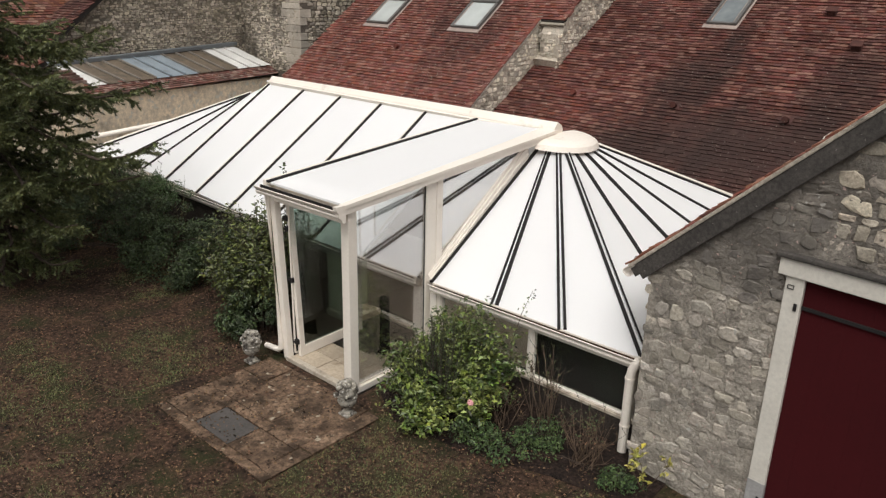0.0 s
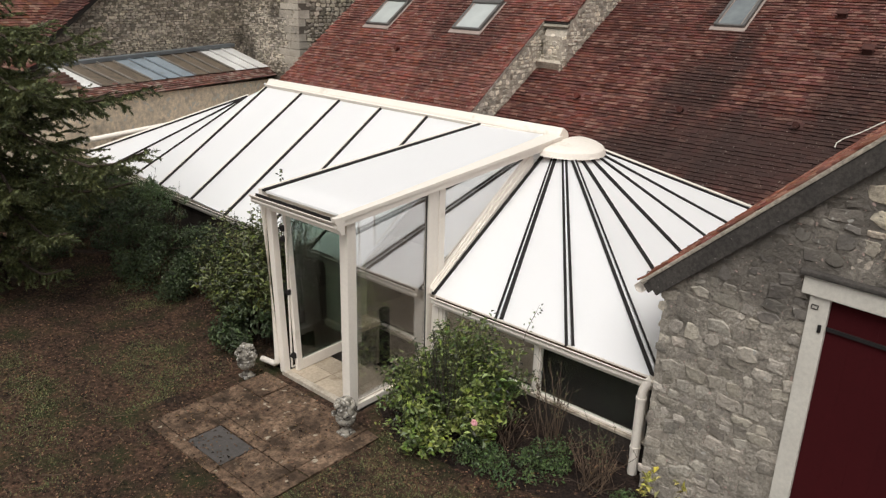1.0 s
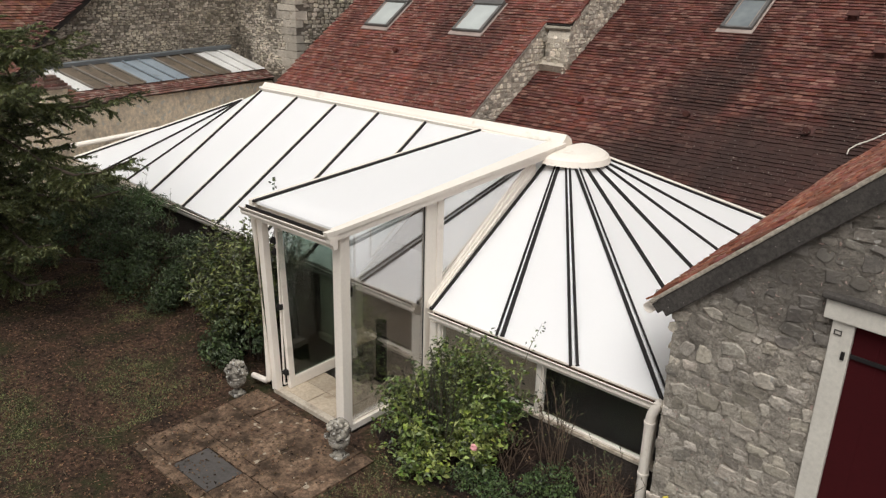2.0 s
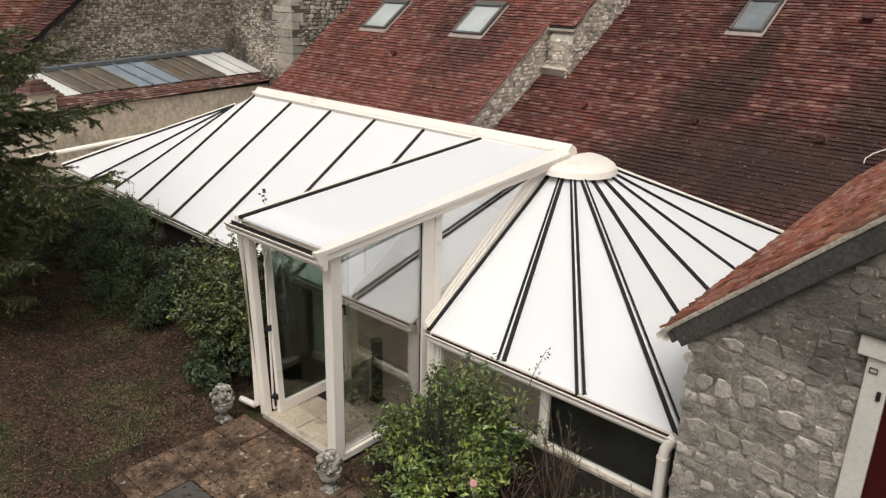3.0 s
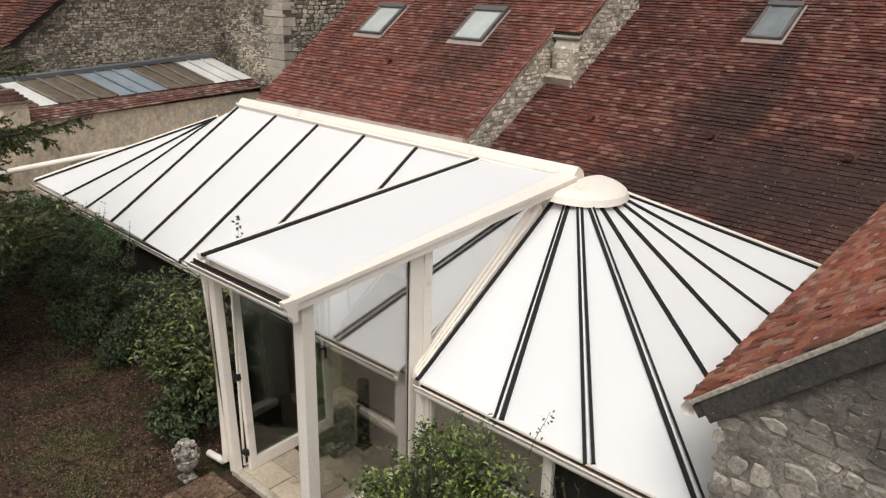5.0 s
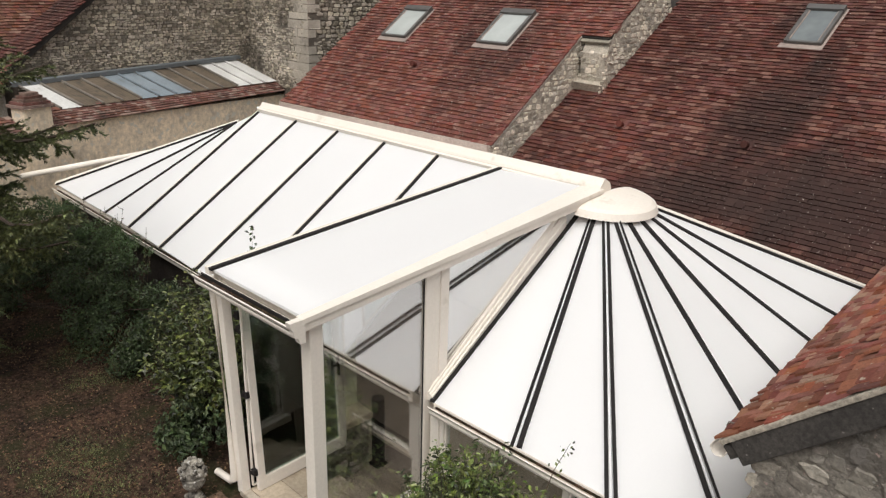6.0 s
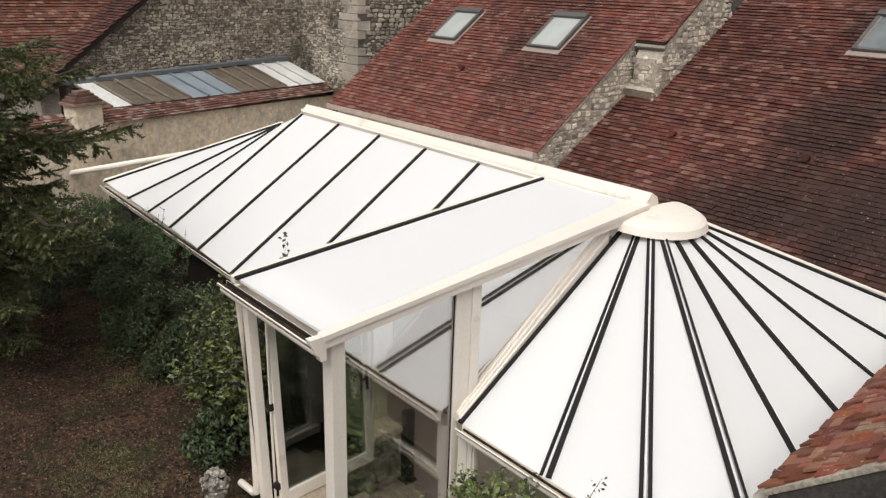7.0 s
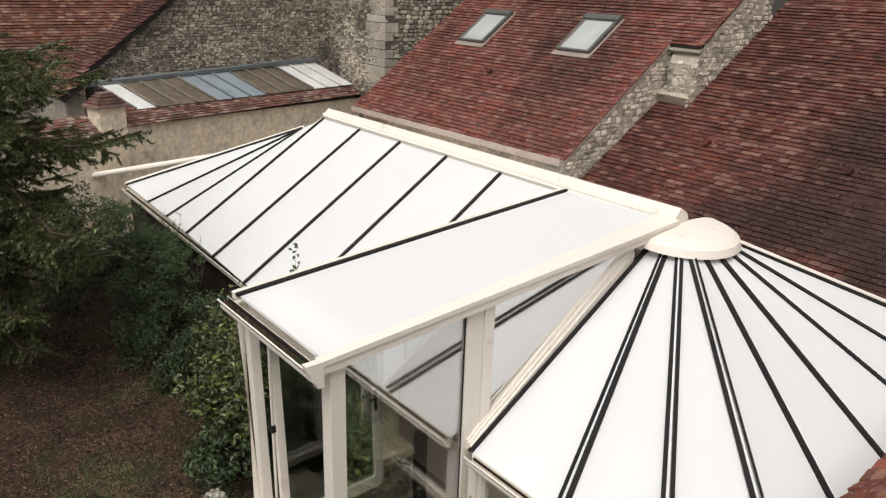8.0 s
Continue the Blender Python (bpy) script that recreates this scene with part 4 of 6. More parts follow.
# barn door
bdoor = thing("door_barn", "dark red painted barn door with black strap hinges in a white stone surround", "door", kind="structure")
for k in range(9):
    bm = B()
    box(bm, 4.945 + k * 0.2, 5.1448 + k * 0.2, BY + 0.02, BY + 0.06, 0.02, 2.81, 0.0012)
    part("board", bm, M_RED, bdoor)
bm = B()
box(bm, 4.775, 4.945, BY - 0.045, BY + 0.1, 0.0, 2.82, 0.008)
part("jamb", bm, M_WHITE_PAINT, bdoor)
bm = B()
box(bm, 4.771, 4.949, BY - 0.049, BY + 0.02, 0.0, 0.62, 0.006)
part("base_coat", bm, M_GREY_PAINT, bdoor, "bare grey cement foot of the jamb")
bm = B()
box(bm, 4.80, 4.86, BY - 0.052, BY - 0.044, 2.70, 2.708, 0.001)
box(bm, 4.80, 4.86, BY - 0.052, BY - 0.044, 2.735, 2.743, 0.001)
box(bm, 4.80, 4.808, BY - 0.052, BY - 0.044, 2.708, 2.735, 0.001)
box(bm, 4.852, 4.86, BY - 0.052, BY - 0.044, 2.708, 2.735, 0.001)
part("staple", bm, M_FASCIA, bdoor, "small rusty staple")
bm = B()
box(bm, 6.745, 6.90, BY - 0.045, BY + 0.1, 0.0, 2.82, 0.008)
part("jamb", bm, M_WHITE_PAINT, bdoor)
bm = B()
beam(bm, (4.70, BY, 2.905), (6.97, BY, 2.905), 0.14, 0.165, (0, 0, 1), 0.01)
part("lintel", bm, M_WHITE_PAINT, bdoor)
bm = B()
beam(bm, (4.66, BY, 3.012), (7.02, BY, 3.03), 0.20, 0.045, (0, 0, 1), 0.015)
part("drip_stone", bm, M_FASCIA, bdoor, "dark weathered drip stone over the lintel")
for z in (0.42, 2.535):
    bm = B()
    beam(bm, (4.90, BY + 0.008, z), (5.95, BY + 0.008, z), 0.02, 0.034, (0, 0, 1), 0.003)
    box(bm, 4.885, 4.915, BY - 0.06, BY + 0.05, z - 0.03, z + 0.04, 0.005)
    part("strap_hinge", bm, M_BLACK, bdoor)

# the barn stands out of square: its gable swings forward and its eave inward
def askew(x, y, z):
    return Vector((x - 0.045 * (y + 0.35), y - (x - 3.4) * 0.105 * max(0.0, 1 - max(0.0, y + 0.36) / 7.56), z))


for root in (barn, barn_roof, bdoor):
    for ob in (root, *root.children):
        if ob.type != "MESH":
            continue
        if ob.name.split(".")[0] in ("stone", "tile"):
            m = ob.matrix_world.copy() if ob.matrix_basis == Matrix() else ob.matrix_basis.copy()
            m.translation = askew(*m.translation)
            ob.matrix_basis = m
        else:
            for v in ob.data.vertices:
                v.co = askew(*v.co)

# ---- garden wall, shed and far house ----
WA, WB = Vector((-12.05, 0.63, 0)), Vector((-13.75, 7.6, 0))
wd = (WB - WA).normalized()
wn_ = Vector((wd.y, -wd.x, 0))
if wn_.x < 0:
    wn_ = -wn_


def wall_pt(u, out, z):
    return WA + wd * u + wn_ * out + Vector((0, 0, z))


WL = (WB - WA).length


def wtop(u):
    return 2.32 - 0.12 * u / WL


bm = B()
prism(bm, [wall_pt(0, 0, -1.0), wall_pt(WL, 0, -1.0), wall_pt(WL, 0, wtop(WL)), wall_pt(0, 0, wtop(0))], wn_, 0.4)
solo("wall_garden", bm, M_RENDER, "pale rendered boundary wall with a clay tile coping", "wall", kind="structure")
sl = Vector((-wn_.x * 0.88, -wn_.y * 0.88, 0.47)).normalized()
tn = wd.cross(sl).normalized()
if tn.z < 0:
    tn = -tn
tile_roof("coping", "clay tile coping on the boundary wall", wall_pt(0, 0.07, wtop(0) - 0.03), wd, sl, tn, WL, 0.62, lambda u, v: False, keep=lambda u, v: True, many=M_COPING, seed=8, parent=None, size=(0.14, 0.085, 0.16))
bm = B()
prism(bm, [wall_pt(-0.02, -0.42, -0.5), wall_pt(-0.60, -0.42, -0.5), wall_pt(-0.60, 0.05, -0.5), wall_pt(-0.02, 0.05, -0.5)], (0, 0, -1), 3.28)
pier = solo("wall_pier", bm, M_RENDER, "rendered wall pier capped with clay tiles", "pier", kind="structure")
bm = B()
for k in range(5):
    m = 0.06 - k * 0.05
    zc = 2.80 + k * 0.06
    prism(bm, [wall_pt(-0.02 + m, 0.05 + m, zc), wall_pt(-0.60 - m, 0.05 + m, zc), wall_pt(-0.60 - m, -0.42 - m, zc), wall_pt(-0.02 + m, -0.42 - m, zc)], (0, 0, 1), 0.055)
part("cap", bm, M_COPING, pier, "stepped red tile cap")
bm = B()
prism(bm, [wall_pt(-0.60, 0, -1.0), wall_pt(-6.0, 0, -1.0), wall_pt(-6.0, 0, 2.26), wall_pt(-0.60, 0, 2.26)], wn_, 0.4)
solo("wall_garden_low", bm, M_RENDER, "lower rendered boundary wall", "wall", kind="structure")
tile_roof("coping_low", "clay tile coping on the lower boundary wall", wall_pt(-6.0, 0.07, 2.23), wd, sl, tn, 5.38, 0.62, lambda u, v: False, keep=lambda u, v: True, many=M_COPING, seed=9, parent=None, size=(0.14, 0.085, 0.16))

# lean-to shed roof of coloured sheets
shed = thing("shed_roof", "lean-to shed roof of brown, blue-grey and white corrugated sheets", "roof", kind="structure")
SA, SB = Vector((-12.50, 1.0, 2.57)), Vector((-14.0, 7.55, 2.55))
SC, SD = Vector((-13.62, 0.55, 2.97)), Vector((-15.25, 6.95, 3.10))
M_BATTEN = surf("weathered_batten", (0.26, 0.235, 0.20), (0.17, 0.15, 0.13), 0.85, 4, 30, 0.4, 0.2)
M_SHEET = {
    "brown": surf("brown_sheet", (0.15, 0.115, 0.078), (0.09, 0.068, 0.048), 0.7, 2.5, 20, 0.4, 0.15, stain=(0.05, 0.042, 0.032), stain_scale=3, stain_cut=0.56),
    "blue": surf("blue_grey_sheet", (0.25, 0.29, 0.32), (0.19, 0.225, 0.25), 0.5, 1.5, 20, 0.2, 0.1, stain=(0.14, 0.145, 0.14), stain_scale=3, stain_cut=0.58),
    "white": surf("white_sheet", (0.68, 0.67, 0.64), (0.56, 0.55, 0.52), 0.5, 1.5, 20, 0.15, 0.1, stain=(0.36, 0.34, 0.31), stain_scale=5, stain_cut=0.62),
}
SHEETS = ["white", "brown", "brown", "brown", "blue", "blue", "blue", "brown", "brown", "brown", "white", "white", "white"]
for i, c in enumerate(SHEETS):
    f0, f1 = i / len(SHEETS) + 0.004, (i + 1) / len(SHEETS) - 0.004
    bm = B()
    steps = 10
    rows_ = []
    for k in range(steps + 1):
        f = f0 + (f1 - f0) * k / steps
        wv = Vector((0, 0, 0.007 * (k % 2)))
        rows_.append((bm.verts.new(SA.lerp(SB, f) + wv), bm.verts.new(SC.lerp(SD, f) + wv)))
    for k in range(steps):
        bm.faces.new((rows_[k][0], rows_[k + 1][0], rows_[k + 1][1], rows_[k][1]))
    part("sheet", bm, M_SHEET[c], shed, c + " ribbed roof sheet")
    bm = B()
    beam(bm, SA.lerp(SB, f0 - 0.004) + Vector((0, 0, 0.03)), SC.lerp(SD, f0 - 0.004) + Vector((0, 0, 0.03)), 0.032, 0.03, (0, 0, 1), 0.005)
    part("batten", bm, M_SHEET[c] if c != "brown" and i > 0 and SHEETS[i - 1] == c else M_BATTEN, shed)
bm = B()
beam(bm, SC + Vector((-0.02, -0.4, 0.04)), SD + Vector((-0.02, 0.1, 0.05)), 0.26, 0.10, (0, 0, 1), 0.01)
part("flashing", bm, M_ZINC, shed, "grey zinc flashing")

# tall stone building behind the shed
FA, FB, FC = Vector((-14.15, -0.2, 0)), Vector((-15.4, 7.55, 0)), Vector((-12.44, 7.55, 0))
fd = (FB - FA).normalized()
fn = Vector((fd.y, -fd.x, 0))
bm = B()
prism(bm, [FA + fd * 0.85 + Vector((0, 0, -1)), FB + Vector((0, 0, -1)), FB + Vector((0, 0, 7.9)), FA + fd * 7.5 + Vector((0, 0, 7.85)), FA + fd * 0.85 + Vector((0, 0, 3.2))], fn, 0.5)
far = solo("wall_far_building", bm, M_MORTAR_DARK, "tall weathered rubble stone building with dressed quoins", "wall", kind="structure")
bm = B()
box(bm, FB.x, FC.x, 7.56, 8.1, -1, 9)
part("front_face", bm, M_MORTAR_DARK, far)
bm = B()
box(bm, FC.x - 0.5, FC.x - 0.003, 8.1, 12.0, -1, 9)
part("return_face", bm, M_MORTAR_DARK, far)
d = (FB - FA)
FAR_STONES = unit_stones(20, 9, M_STONE_FAR_LIT)
rubble(far, FA + Vector((0, 0, 2.8)), d, (0, 0, 1), d.length, 4.0, lambda u, v: u > 0.95 + max(0, (v - 0.45)) * 1.43, (0.03, 0.085), (0.05, 0.19), 0.022, lambda u, v: False, 31, 1.02)
rubble(far, (FB.x, 7.56, 2.4), (1, 0, 0), (0, 0, 1), FC.x - FB.x - 0.25, 4.2, lambda u, v: True, (0.035, 0.10), (0.06, 0.22), 0.022, lambda u, v: 0.3 < v < 1.75 and 0.5 < u < 2.6, 32, 1.0, shapes=FAR_STONES)
rubble(far, (FC.x, 7.6, 2.4), (0, 1, 0), (0, 0, 1), 3.4, 4.2, lambda u, v: u > 0.3, (0.06, 0.14), (0.08, 0.24), 0.03, lambda u, v: False, 33)
z = 2.3
k = 0
M_QUOIN = surf("dressed_limestone", (0.52, 0.465, 0.39), (0.36, 0.32, 0.265), 0.88, 2.0, 30, 0.3, 0.5, 0.015, vary="object", vary_amt=0.18, stain=(0.15, 0.14, 0.125), stain_scale=2.5, stain_cut=0.6)
rnd = random.Random(33)
while z < 7:
    h = rnd.uniform(0.17, 0.25)
    w = rnd.uniform(0.50, 0.92)
    cut = rnd.uniform(0.22, 0.5) if k % 3 else 0.0     # most courses have two stones
    for x0, x1 in ((FC.x - w, FC.x - cut - 0.008 * (cut > 0)), (FC.x - cut, FC.x + 0.008)):
        if x1 - x0 < 0.05:
            continue
        bm = B()
        box(bm, x0, x1, 7.535 - rnd.uniform(0, 0.012), 7.56 + (0.25 if k % 2 else 0.4), z, z + h - rnd.uniform(0.008, 0.018), 0.014)
        for v in bm.verts:
            v.co += Vector((rnd.uniform(-0.01, 0.01), 0, rnd.uniform(-0.009, 0.009)))
        part("quoin", bm, M_QUOIN, far)
    z += h
    k += 1

# steep tiled roofs of the neighbouring house beyond
def far_roof(name, o, U, V, w, l, seed, many=None):
    o, U, V = Vector(o), Vector(U).normalized(), Vector(V).normalized()
    N = U.cross(V).normalized()
    bm = B()
    prism(bm, [o, o + U * w, o + U * w + V * l, o + V * l], N, 0.12)
    b = solo(name, bm, M_DARK, "rusty red-brown clay tile roof of the neighbouring house", "roof", kind="structure")
    tile_roof(name, "rusty red-brown clay tile roof of the neighbouring house", o, U, V, N, w, l, lambda u, v: False, keep=lambda u, v: True, many=many or M_TILE_RUST, seed=seed, parent=b)
    return b


far_roof("roof_neighbour", (-17.9, -8.0, 2.92), (0, 1, 0), (-0.72, 0, 0.7), 16.0, 6.5, 41)
# the darker tile material puts this verge's shade into its colour
far_roof("roof_verge", FA + fd * 0.55 + fn * -0.85 + Vector((0, 0, 3.19)), fn, fd * 0.82 + Vector((0, 0, 0.574)), 1.02, 7.0, 44, M_TILE_DARK)
bm = B()
box(bm, -18.3, -18.0, -8.0, 1.2, -1, 2.95)
solo("wall_neighbour", bm, M_MORTAR, "grey stone wall of the neighbouring house", "wall", kind="structure")
far_roof("roof_outhouse", (-16.4, -0.40, 2.87), (1, 0, 0), (0, 0.55, 0.34), 3.5, 0.66, 42)
bm = B()
box(bm, -16.2, -13.1, -0.28, 0.10, -1, 2.86)
solo("wall_outhouse", bm, M_MORTAR, "rendered wall of a small outhouse", "wall", kind="structure")


# ---- roof windows and vents ----
M_FRAME_DARK = surf("dark_grey_aluminium", (0.155, 0.148, 0.140), (0.11, 0.106, 0.10), 0.45, 3, 40, 0.1, 0.03, metal=0.4)
M_FLASH = surf("lead_flashing", (0.34, 0.27, 0.235), (0.25, 0.20, 0.175), 0.7, 4, 30, 0.2, 0.2)
M_EAVE = surf("pinkish_mortar", (0.60, 0.50, 0.43), (0.48, 0.39, 0.335), 0.9, 2.5, 24, 0.25, 0.3)
# opaque pane; the reflected pale sky is put into its base colour
M_SKYPANE = surf("sky_toned_roof_pane", (0.46, 0.485, 0.465), (0.38, 0.40, 0.385), 0.12, 1.5, 20, 0.03, 0.0)
M_BLIND = surf("roof_window_dark_glass", (0.20, 0.22, 0.22), (0.13, 0.145, 0.15), 0.1, 2.5, 20, 0.03, 0.0)


def roof_box(bm, roof, x0, x1, v0, v1, h0, h1, bevel=0.006):
    c = [on_roof(roof, x, v, h) for h in (h0, h1) for x, v in ((x0, v0), (x1, v0), (x1, v1), (x0, v1))]
    vs = [bm.verts.new(p) for p in c]
    for f in ((0, 3, 2, 1), (4, 5, 6, 7), (0, 1, 5, 4), (1, 2, 6, 5), (2, 3, 7, 6), (3, 0, 4, 7)):
        bm.faces.new([vs[i] for i in f])
    if bevel:
        bmesh.ops.bevel(bm, geom=list({e for v in vs for e in v.link_edges}), offset=bevel, segments=1, affect="EDGES")
    return bm


def roof_window(roof, x0, x1, v0, v1, pane, label):
    t = thing("roof_window", label, "roof window", on_roof(roof, x0, v0), "roof windows")
    w = 0.072
    for nm, a, mat in (("frame", (x0, x0 + w, v0, v1, 0.0, 0.13), M_FRAME_DARK), ("frame", (x1 - w, x1, v0, v1, 0.0, 0.13), M_FRAME_DARK),
                       ("frame", (x0 + w, x1 - w, v0, v0 + w * 0.8, 0.0, 0.12), M_FRAME_DARK), ("hood", (x0 - 0.01, x1 + 0.01, v1 - 0.13, v1 + 0.03, 0.02, 0.16), M_FRAME_DARK),
                       ("inner_trim", (x0 + w, x0 + w + 0.022, v0 + w, v1 - 0.13, 0.09, 0.118), M_FLASH), ("inner_trim", (x1 - w - 0.022, x1 - w, v0 + w, v1 - 0.13, 0.09, 0.118), M_FLASH),
                       ("pane", (x0 + w, x1 - w, v0 + w * 0.8, v1 - 0.1, 0.06, 0.10), pane), ("flashing", (x0 - 0.07, x1 + 0.05, v0 - 0.13, v0 + 0.02, 0.03, 0.062), M_FLASH),
                       ("flashing", (x1, x1 + 0.05, v0, v1 + 0.05, 0.03, 0.055), M_FLASH)):
        bm = B()
        roof_box(bm, roof, *a)
        part(nm, bm, mat, t)


roof_window(LEFT_ROOF, -10.20, -9.30, 2.72, 3.86, M_SKYPANE, "grey-framed roof window with the pale sky's reflection painted on its pane")
roof_window(LEFT_ROOF, -7.00, -6.06, 2.80, 3.95, M_SKYPANE, "grey-framed roof window with the pale sky's reflection painted on its pane")
roof_window(RIGHT_ROOF, -0.93, -0.23, 6.16, 7.36, M_BLIND, "dark grey-framed roof window with a drawn blind")


def pipe_vent(roof, x, v):
    t = thing("roof_vent", "small round clay pipe vent in the tiles", "roof vent", on_roof(roof, x, v), "roof vents")
    bm = B()
    p = on_roof(roof, x, v, 0.0)
    tube(bm, [p, p + Vector((0, -0.06, 0.09)), p + Vector((0, -0.15, 0.10))], [0.055, 0.06, 0.065], 10)
    part("pipe", bm, M_TILE_DARK, t)
    bm = B()
    roof_box(bm, roof, x - 0.10, x + 0.10, v - 0.06, v + 0.14, 0.03, 0.055)
    part("collar_tile", bm, M_TILE_DARK, t)


for roof, x, v in ((LEFT_ROOF, -8.2, 1.84), (RIGHT_ROOF, -2.77, 3.17), (RIGHT_ROOF, -0.30, 3.17), (RIGHT_ROOF, 2.0, 3.16)):
    pipe_vent(roof, x, v)


M_VENT = surf("dark_clay_vent", (0.085, 0.036, 0.029), (0.055, 0.027, 0.023), 0.9, 6, 40, 0.4, 0.2)


def box_vent(roof, x, v):
    t = thing("box_vent", "square clay tile roof vent with a flat cap", "roof vent", on_roof(roof, x, v), "box vents")
    bm = B()
    roof_box(bm, roof, x - 0.09, x + 0.09, v, v + 0.15, 0.02, 0.15, 0.01)
    part("body", bm, M_VENT, t)
    bm = B()
    roof_box(bm, roof, x - 0.12, x + 0.12, v - 0.02, v + 0.17, 0.15, 0.175, 0.008)
    part("cap", bm, M_VENT, t)


box_vent(RIGHT_ROOF, 1.60, 6.74)
box_vent(RIGHT_ROOF, 2.46, 5.56)

# eave edge of the left roof: mortar band
bm = B()
beam(bm, (LEFT_END, 5.985, 2.345), (PARTY_X - 0.02, 5.975, 2.375), 0.10, 0.09, (0, 0, 1), 0.015)
solo("eave_flashing", bm, M_EAVE, "pinkish mortar and lead band along the tiled eave", "flashing", kind="structure")
# mortar fillet along the party wall on the upper roof, and the sloping ledge under the breast
bm = B()
beam(bm, on_roof(LEFT_ROOF, PARTY_X - 0.02, -0.02, -0.005), on_roof(LEFT_ROOF, PARTY_X - 0.02, BREAST_V + 0.1, -0.005), 0.09, 0.05, nl, 0.015)
solo("verge_mortar", bm, M_MORTAR, "mortar fillet along the verge", "flashing", kind="structure")
# straight row of cut tiles along the verge
rim = [(u, v, h + d) for v, h in ((0.0, 0.030), (0.20, 0.008)) for d in (0.0, 0.014) for u in (0.0, 0.12)]
verge_mesh = raw_mesh("tile", rim, [(0, 1, 3, 2), (4, 6, 7, 5), (2, 3, 7, 6), (0, 4, 5, 1), (1, 5, 7, 3), (0, 2, 6, 4)], M_TILE_OB)
rnd = random.Random(23)
for edge, v0, v1 in ((PARTY_X, -0.02, BREAST_V + 0.08), (BREAST_X, BREAST_V + 0.14, 5.8)):
    for k in range(int((v1 - v0) / TILE_SIZE[1])):
        o = on_roof(LEFT_ROOF, edge - 0.10 + rnd.uniform(-0.006, 0.006), v0 + k * TILE_SIZE[1], 0.012)
        ob = new("tile", verge_mesh)
        ob.matrix_world = Matrix(((1, 0, 0, o.x), (0, up_l[1], nl[1], o.y), (0, up_l[2], nl[2], o.z), (0, 0, 0, 1)))
        ob.parent = roof_left
bm = B()
yb = LEFT_ROOF[0] + BREAST_V * math.cos(math.atan(LEFT_ROOF[2]))
zl = RIGHT_ROOF[1] + (yb - RIGHT_ROOF[0]) * RIGHT_ROOF[2]
beam(bm, (PARTY_X + 0.02, yb - 0.03, zl + 0.10), (BREAST_X + 0.01, yb - 0.03, zl + 0.08), 0.20, 0.13, (0, -0.5, 0.85), 0.06)
solo("ledge", bm, M_MORTAR_PALE, "sloping mortar ledge below the stone breast", "ledge", kind="structure")

# ---- pipes ----
def downpipe(name, label, pts, r=0.042, brackets=()):
    t = thing(name, label, "downpipe", pts[-1])
    bm = B()
    tube(bm, pts, r, 14)
    part("pipe", bm, M_CREAM, t)
    for z in brackets:
        x, y = pts[-1][0], pts[-1][1]
        bm = B()
        tube(bm, [(x, y, z), (x, y, z + 0.03)], r + 0.008, 14)
        part("bracket", bm, M_CREAM, t)


downpipe("downpipe", "cream downpipe from the gutter beside the barn wall",
         [(3.31, -0.10, 1.26), (3.27, -0.12, 1.20), (3.23, -0.13, 1.10), (3.22, -0.13, 1.0), (3.22, -0.13, 0.0)], 0.055, (0.35, 0.98))
downpipe("downpipe", "cream downpipe with a kicked outlet beside the porch door",
         [(-1.90, -1.545, 0.12), (-1.62, -1.53, 0.14), (-1.57, -1.525, 0.18), (-1.565, -1.52, 0.27), (-1.71, -1.52, 2.55)][::-1], 0.04, ())
downpipe("downpipe", "cream pipe from the far end gutter down the garden wall",
         [(-9.7, 1.75, 2.02), (-11.85, -0.18, 1.40), (-11.92, -0.26, 1.34), (-11.93, -0.27, 1.22), (-11.93, -0.27, 0.0)], 0.06, ())

# gutter brackets along the barn eave
hooks = thing("gutter_bracket", "small metal gutter hook on the barn eave", "bracket", (BEX, -0.1, BEZ), "gutter hooks")
bm = B()
tube(bm, [(BEX + 0.05, -0.1, BEZ + 0.0), (BEX - 0.03, -0.1, BEZ + 0.035), (BEX - 0.075, -0.1, BEZ + 0.03), (BEX - 0.085, -0.1, BEZ - 0.01)], 0.006, 6)
part("hook", bm, M_BATTEN, hooks)
for k in range(1, 13):
    copy_thing(hooks, Matrix.Translation((BEX, -0.1 + 0.55 * k, BEZ)))

bm = B()
tube(bm, [(2.80, 7.50, 2.64), (2.79, 7.60, 2.71), (2.86, 7.74, 2.78), (3.05, 7.92, 2.88), (3.30, 8.22, 3.06), (3.9, 8.7, 3.36)], 0.012, 6)
solo("cable", bm, M_WHITE_PAINT, "loose white cable lying over the roof tiles", "cable")

# ---- paving in front of the porch ----
M_PAVE = surf("dirty_paving_stone", (0.190, 0.128, 0.085), (0.085, 0.053, 0.035), 0.9, 3.2, 16, 1.1, 0.8, 0.02, vary="object", vary_amt=0.10, stain=(0.040, 0.027, 0.018), stain_scale=2.6, stain_cut=0.47,
              spots=(0.34, 0.29, 0.22), spot_scale=9, spot_cut=0.67)
paving = thing("paving", "dirty worn stone paving with moss in the joints", "paving", kind="structure")
